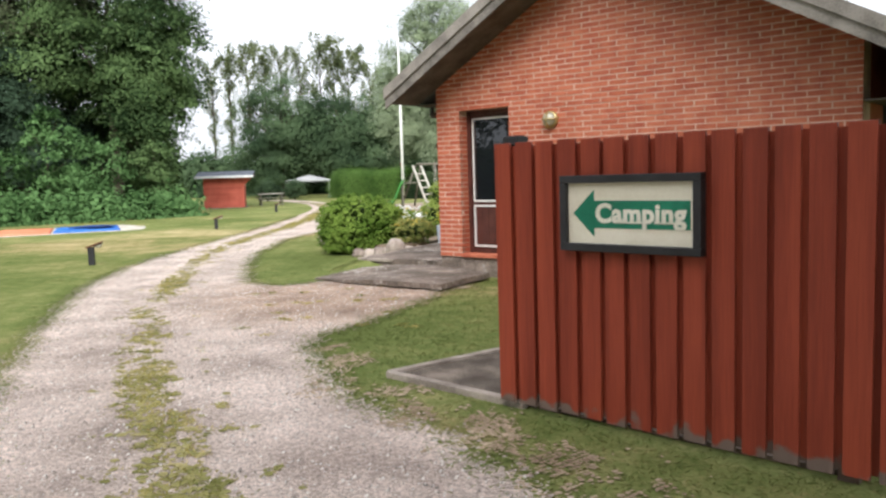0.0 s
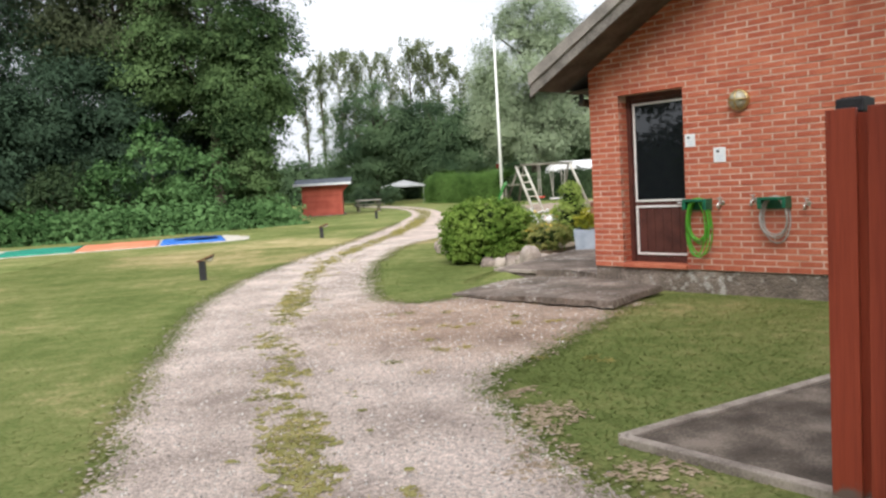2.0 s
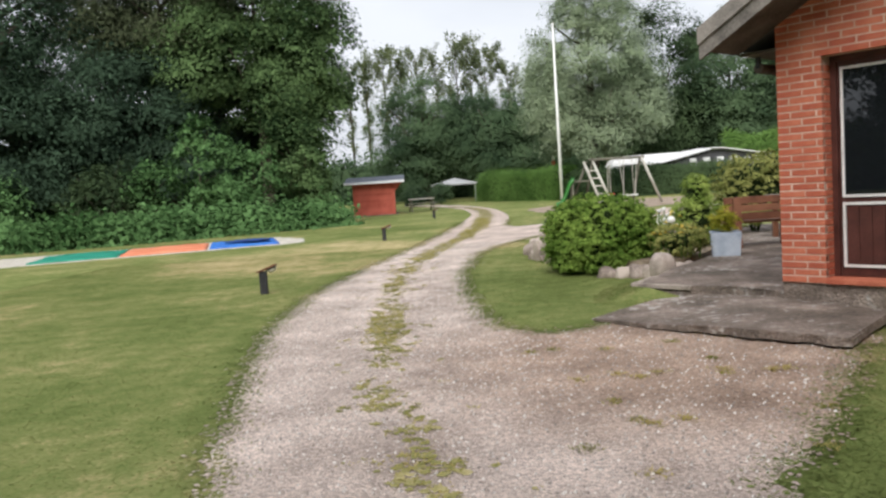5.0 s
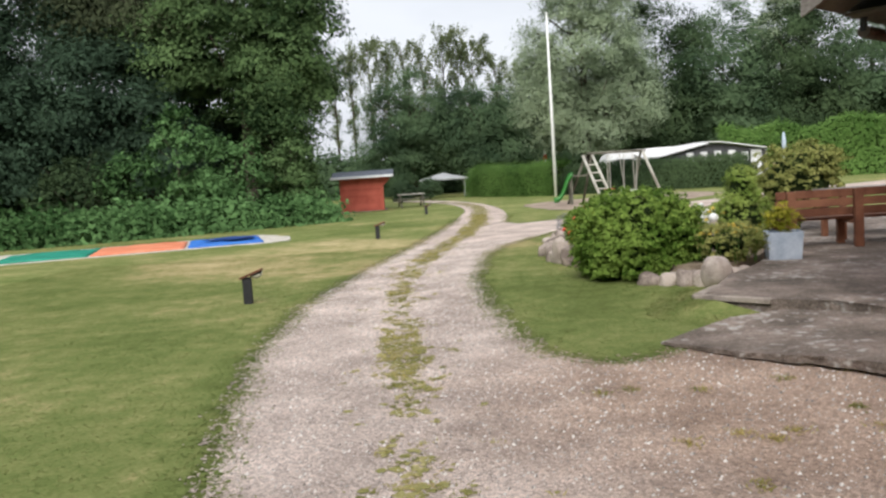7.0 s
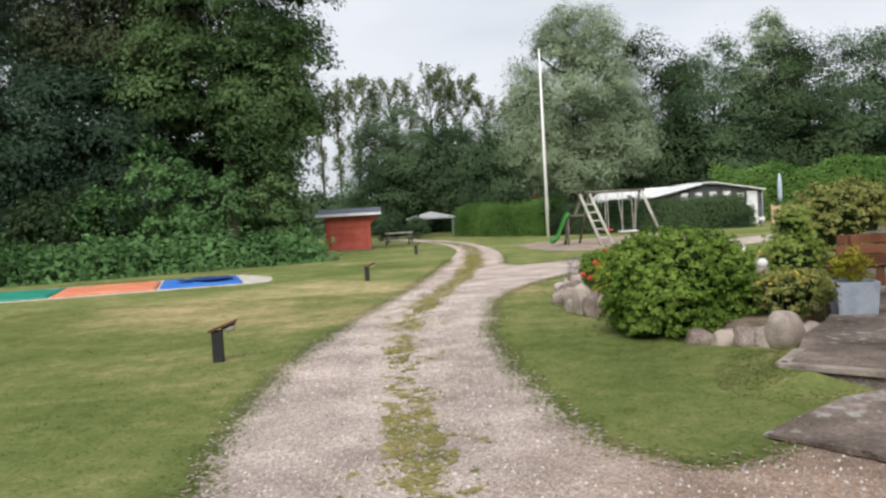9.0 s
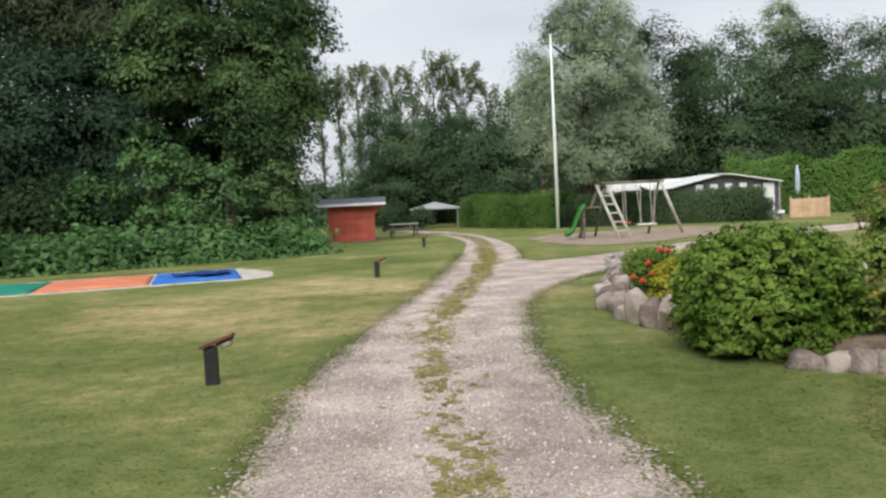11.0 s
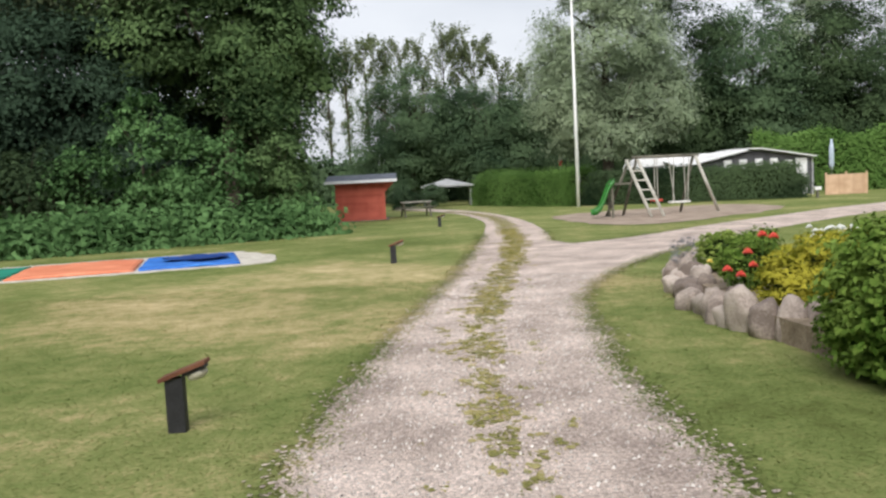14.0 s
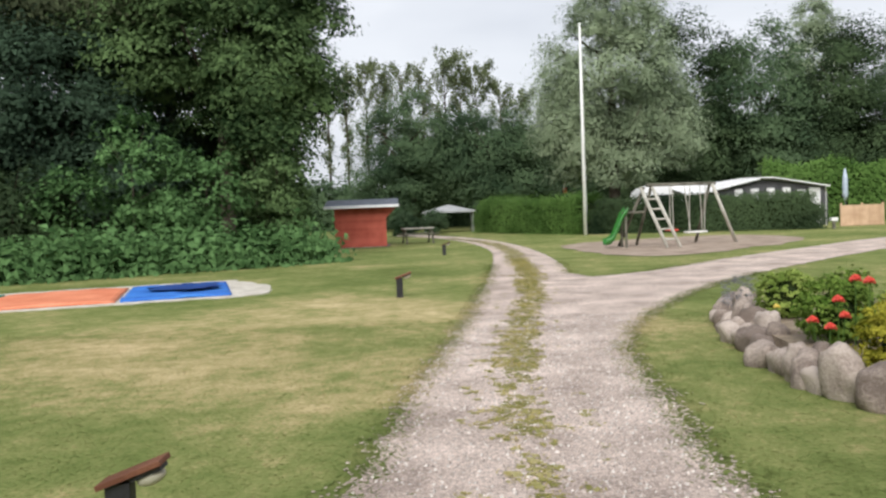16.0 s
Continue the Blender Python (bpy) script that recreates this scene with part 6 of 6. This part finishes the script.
a = np.stack([np.interp(q, np.linspace(0, 1, len(ai)), ai[:, j]) for j in (0, 1)], axis=1)
b = np.stack([np.interp(q, np.linspace(0, 1, len(ao)), ao[:, j]) for j in (0, 1)], axis=1)
bank = blades(*(a + (b - a) * f[:, None]).T, 0.03, 0.004, 0.0, 0.6)
bank[:, 2] += np.repeat([bank_height(u, v) for u, v in zip(q, f)], 3) + 0.004
vs.append(bank)
tagged(part("grass", quads_mesh("grass", np.concatenate(vs), 3), M_BLADE), "short mown grass blades of the lawn", "grass", kind="stuff")
near = np.array([p for p in patches if p[1] < 32])
n = len(near)
pick = near[np.repeat(np.arange(n), 4)] + grng.normal(size=(n * 4, 2)) * 0.03
stray = np.stack(scatter(2.0, 4.0, 5.0, 8.6, 26), axis=1)
stray = stray[np.repeat(np.arange(26), 60)] + grng.normal(size=(26 * 60, 2)) * 0.035
pick = np.concatenate([pick, stray])
tagged(part("strip_grass", quads_mesh("strip_grass", blades(pick[:, 0], pick[:, 1], 0.035, 0.004, 0.012), 3), M_TUFT), "yellowish grass tufts between the wheel ruts", "grass", kind="stuff")
edge = np.array([p for p in outline if 0 < p[1] < 30 and p[0] < 6.5])
pick = edge[np.repeat(np.arange(len(edge)), 34)]
pick = pick + grng.normal(size=pick.shape) * 0.10
tagged(part("verge_grass", quads_mesh("verge_grass", blades(pick[:, 0], pick[:, 1], 0.045, 0.0042, 0.008, 0.7), 3), M_BLADE), "ragged grass fringe along the track", "grass", kind="stuff")
for name, material, label, kind_, low in (("spilt_gravel", M_GRAVEL, "gravel spilt over the edge of the grass", "gravel", 0.0088), ("creeping_grass", M_LAWN, "low grass creeping over the edge of the gravel", "grass", 0.0094)):
    rim = np.array([p for p in outline if -2 < p[1] < 24 and p[0] < 6.5])
    pick = rim[np.repeat(np.arange(len(rim)), 9)]
    pick = pick + grng.normal(size=pick.shape) * 0.06
    bm = bmesh.new()
    for x, y in pick:
        r, z = 0.005 + 0.013 * grng.random(), low + 0.003 * grng.random()
        bm.faces.new([bm.verts.new((x + r * (0.7 + 0.6 * q) * math.cos(t), y + r * (0.7 + 0.6 * q) * math.sin(t), z)) for t, q in zip((0, 1.25, 2.5, 3.77, 5.0), grng.random(5))])
    tagged(part(name, bm, material), label, kind_, kind="stuff")
x, y = scatter(-1, 5, 0.5, 20, 60000)
k = inside(x, y, outline)
x, y = x[k], y[k]
s = 0.004 + 0.010 * grng.random(len(x)) ** 3
base = np.stack([x, y, np.full(len(x), 0.008)], axis=1)
t0 = grng.random(len(x)) * 6.28
cs = [base + np.stack([np.cos(t0 + o) * s, np.sin(t0 + o) * s, np.zeros(len(x))], axis=1) for o in (0, 2.1, 4.2)]
tip = base + np.stack([s * 0.3, s * 0.2, s * 0.9], axis=1)
tri = np.stack([cs[0], cs[1], tip, cs[1], cs[2], tip, cs[2], cs[0], tip], axis=1).reshape(-1, 3)
tagged(part("loose_gravel", quads_mesh("loose_gravel", tri, 3), M_PEBBLE), "loose pale gravel stones on the track", "gravel", kind="stuff")

# ---- bricks of the gable, last ----
brick_meshes = {}


def brick_mesh(length):
    key = round(length, 3)
    if key not in brick_meshes:
        bm = boxed(0, key, -0.004, 0.05, 0, 0.0525)
        brick_meshes[key] = mesh_of(bm, "brick")
        brick_meshes[key].materials.append(M_BRICK)
    return brick_meshes[key]


brng = np.random.default_rng(3)
rest = []
course, k = 0.0667, 0
z = FOOT + 0.006
while z + 0.055 < roofline(WIDE / 2) + 0.06:
    spans = [(0.0, WIDE)]
    if z < HEAD - 0.02:
        spans = [(0.0, D0), (D1, WIDE)]
    cut = max(0.0, (z + 0.06 - EAVE - 0.08) / SLOPE)
    for a, b in spans:
        a, b = max(a, cut), min(b, WIDE - cut)
        step = (0.105 if k % 2 else 0.225) + 0.004 * int(brng.integers(-2, 3))
        u = 0.24 * int((a + 0.24 - step) / 0.24) - 0.24 + step + 0.015 if a > 0 else 0.0
        if a > 0:
            step = 0.225
            while u + step < a + 0.03:
                u += 0.24
            u, step = a, u + step - a
        while u < b - 0.02:
            e = min(u + step + 0.004 * int(brng.integers(-1, 2)), b)
            if b - e < 0.05:
                e = b
            dy = max(-0.003, min(0.002, 0.0012 * brng.normal()))
            if z < HEAD and e < 2.75:
                ob = new("brick", brick_mesh(e - u))
                ob.parent = gable
                ob.location = (u, dy, z)
            else:
                rest.append((u, e, dy, z))
            u, step = u + step + 0.015, 0.225
    z += course
    k += 1
# reveal of the doorway
z, k = FOOT + 0.06, 0
while z < HEAD - 0.05:
    ob = new("brick", brick_mesh(0.108 if k % 2 else 0.16))
    ob.parent = gable
    ob.matrix_basis = pose(D0 + 0.004, 0.055 if k % 2 else 0.003, z - 0.054 + 0.0, 0, 0, 90)
    z += course
    k += 1
me = bpy.data.meshes.new("brickwork")
me.from_pydata([tuple(v) for v in np.array([(u, v, w) for a, b, dy, z in rest for u in (a, b) for v in (-0.004 + dy, 0.05) for w in (z, z + 0.0525)])], [],
               [tuple(8 * i + j for j in f) for i in range(len(rest)) for f in ((0, 1, 5, 4), (0, 2, 3, 1), (4, 6, 7, 5), (1, 3, 7, 5), (0, 4, 6, 2))])
bw = part("brickwork", me, M_BRICK_I, gable)
tagged(bw, kind="stuff")
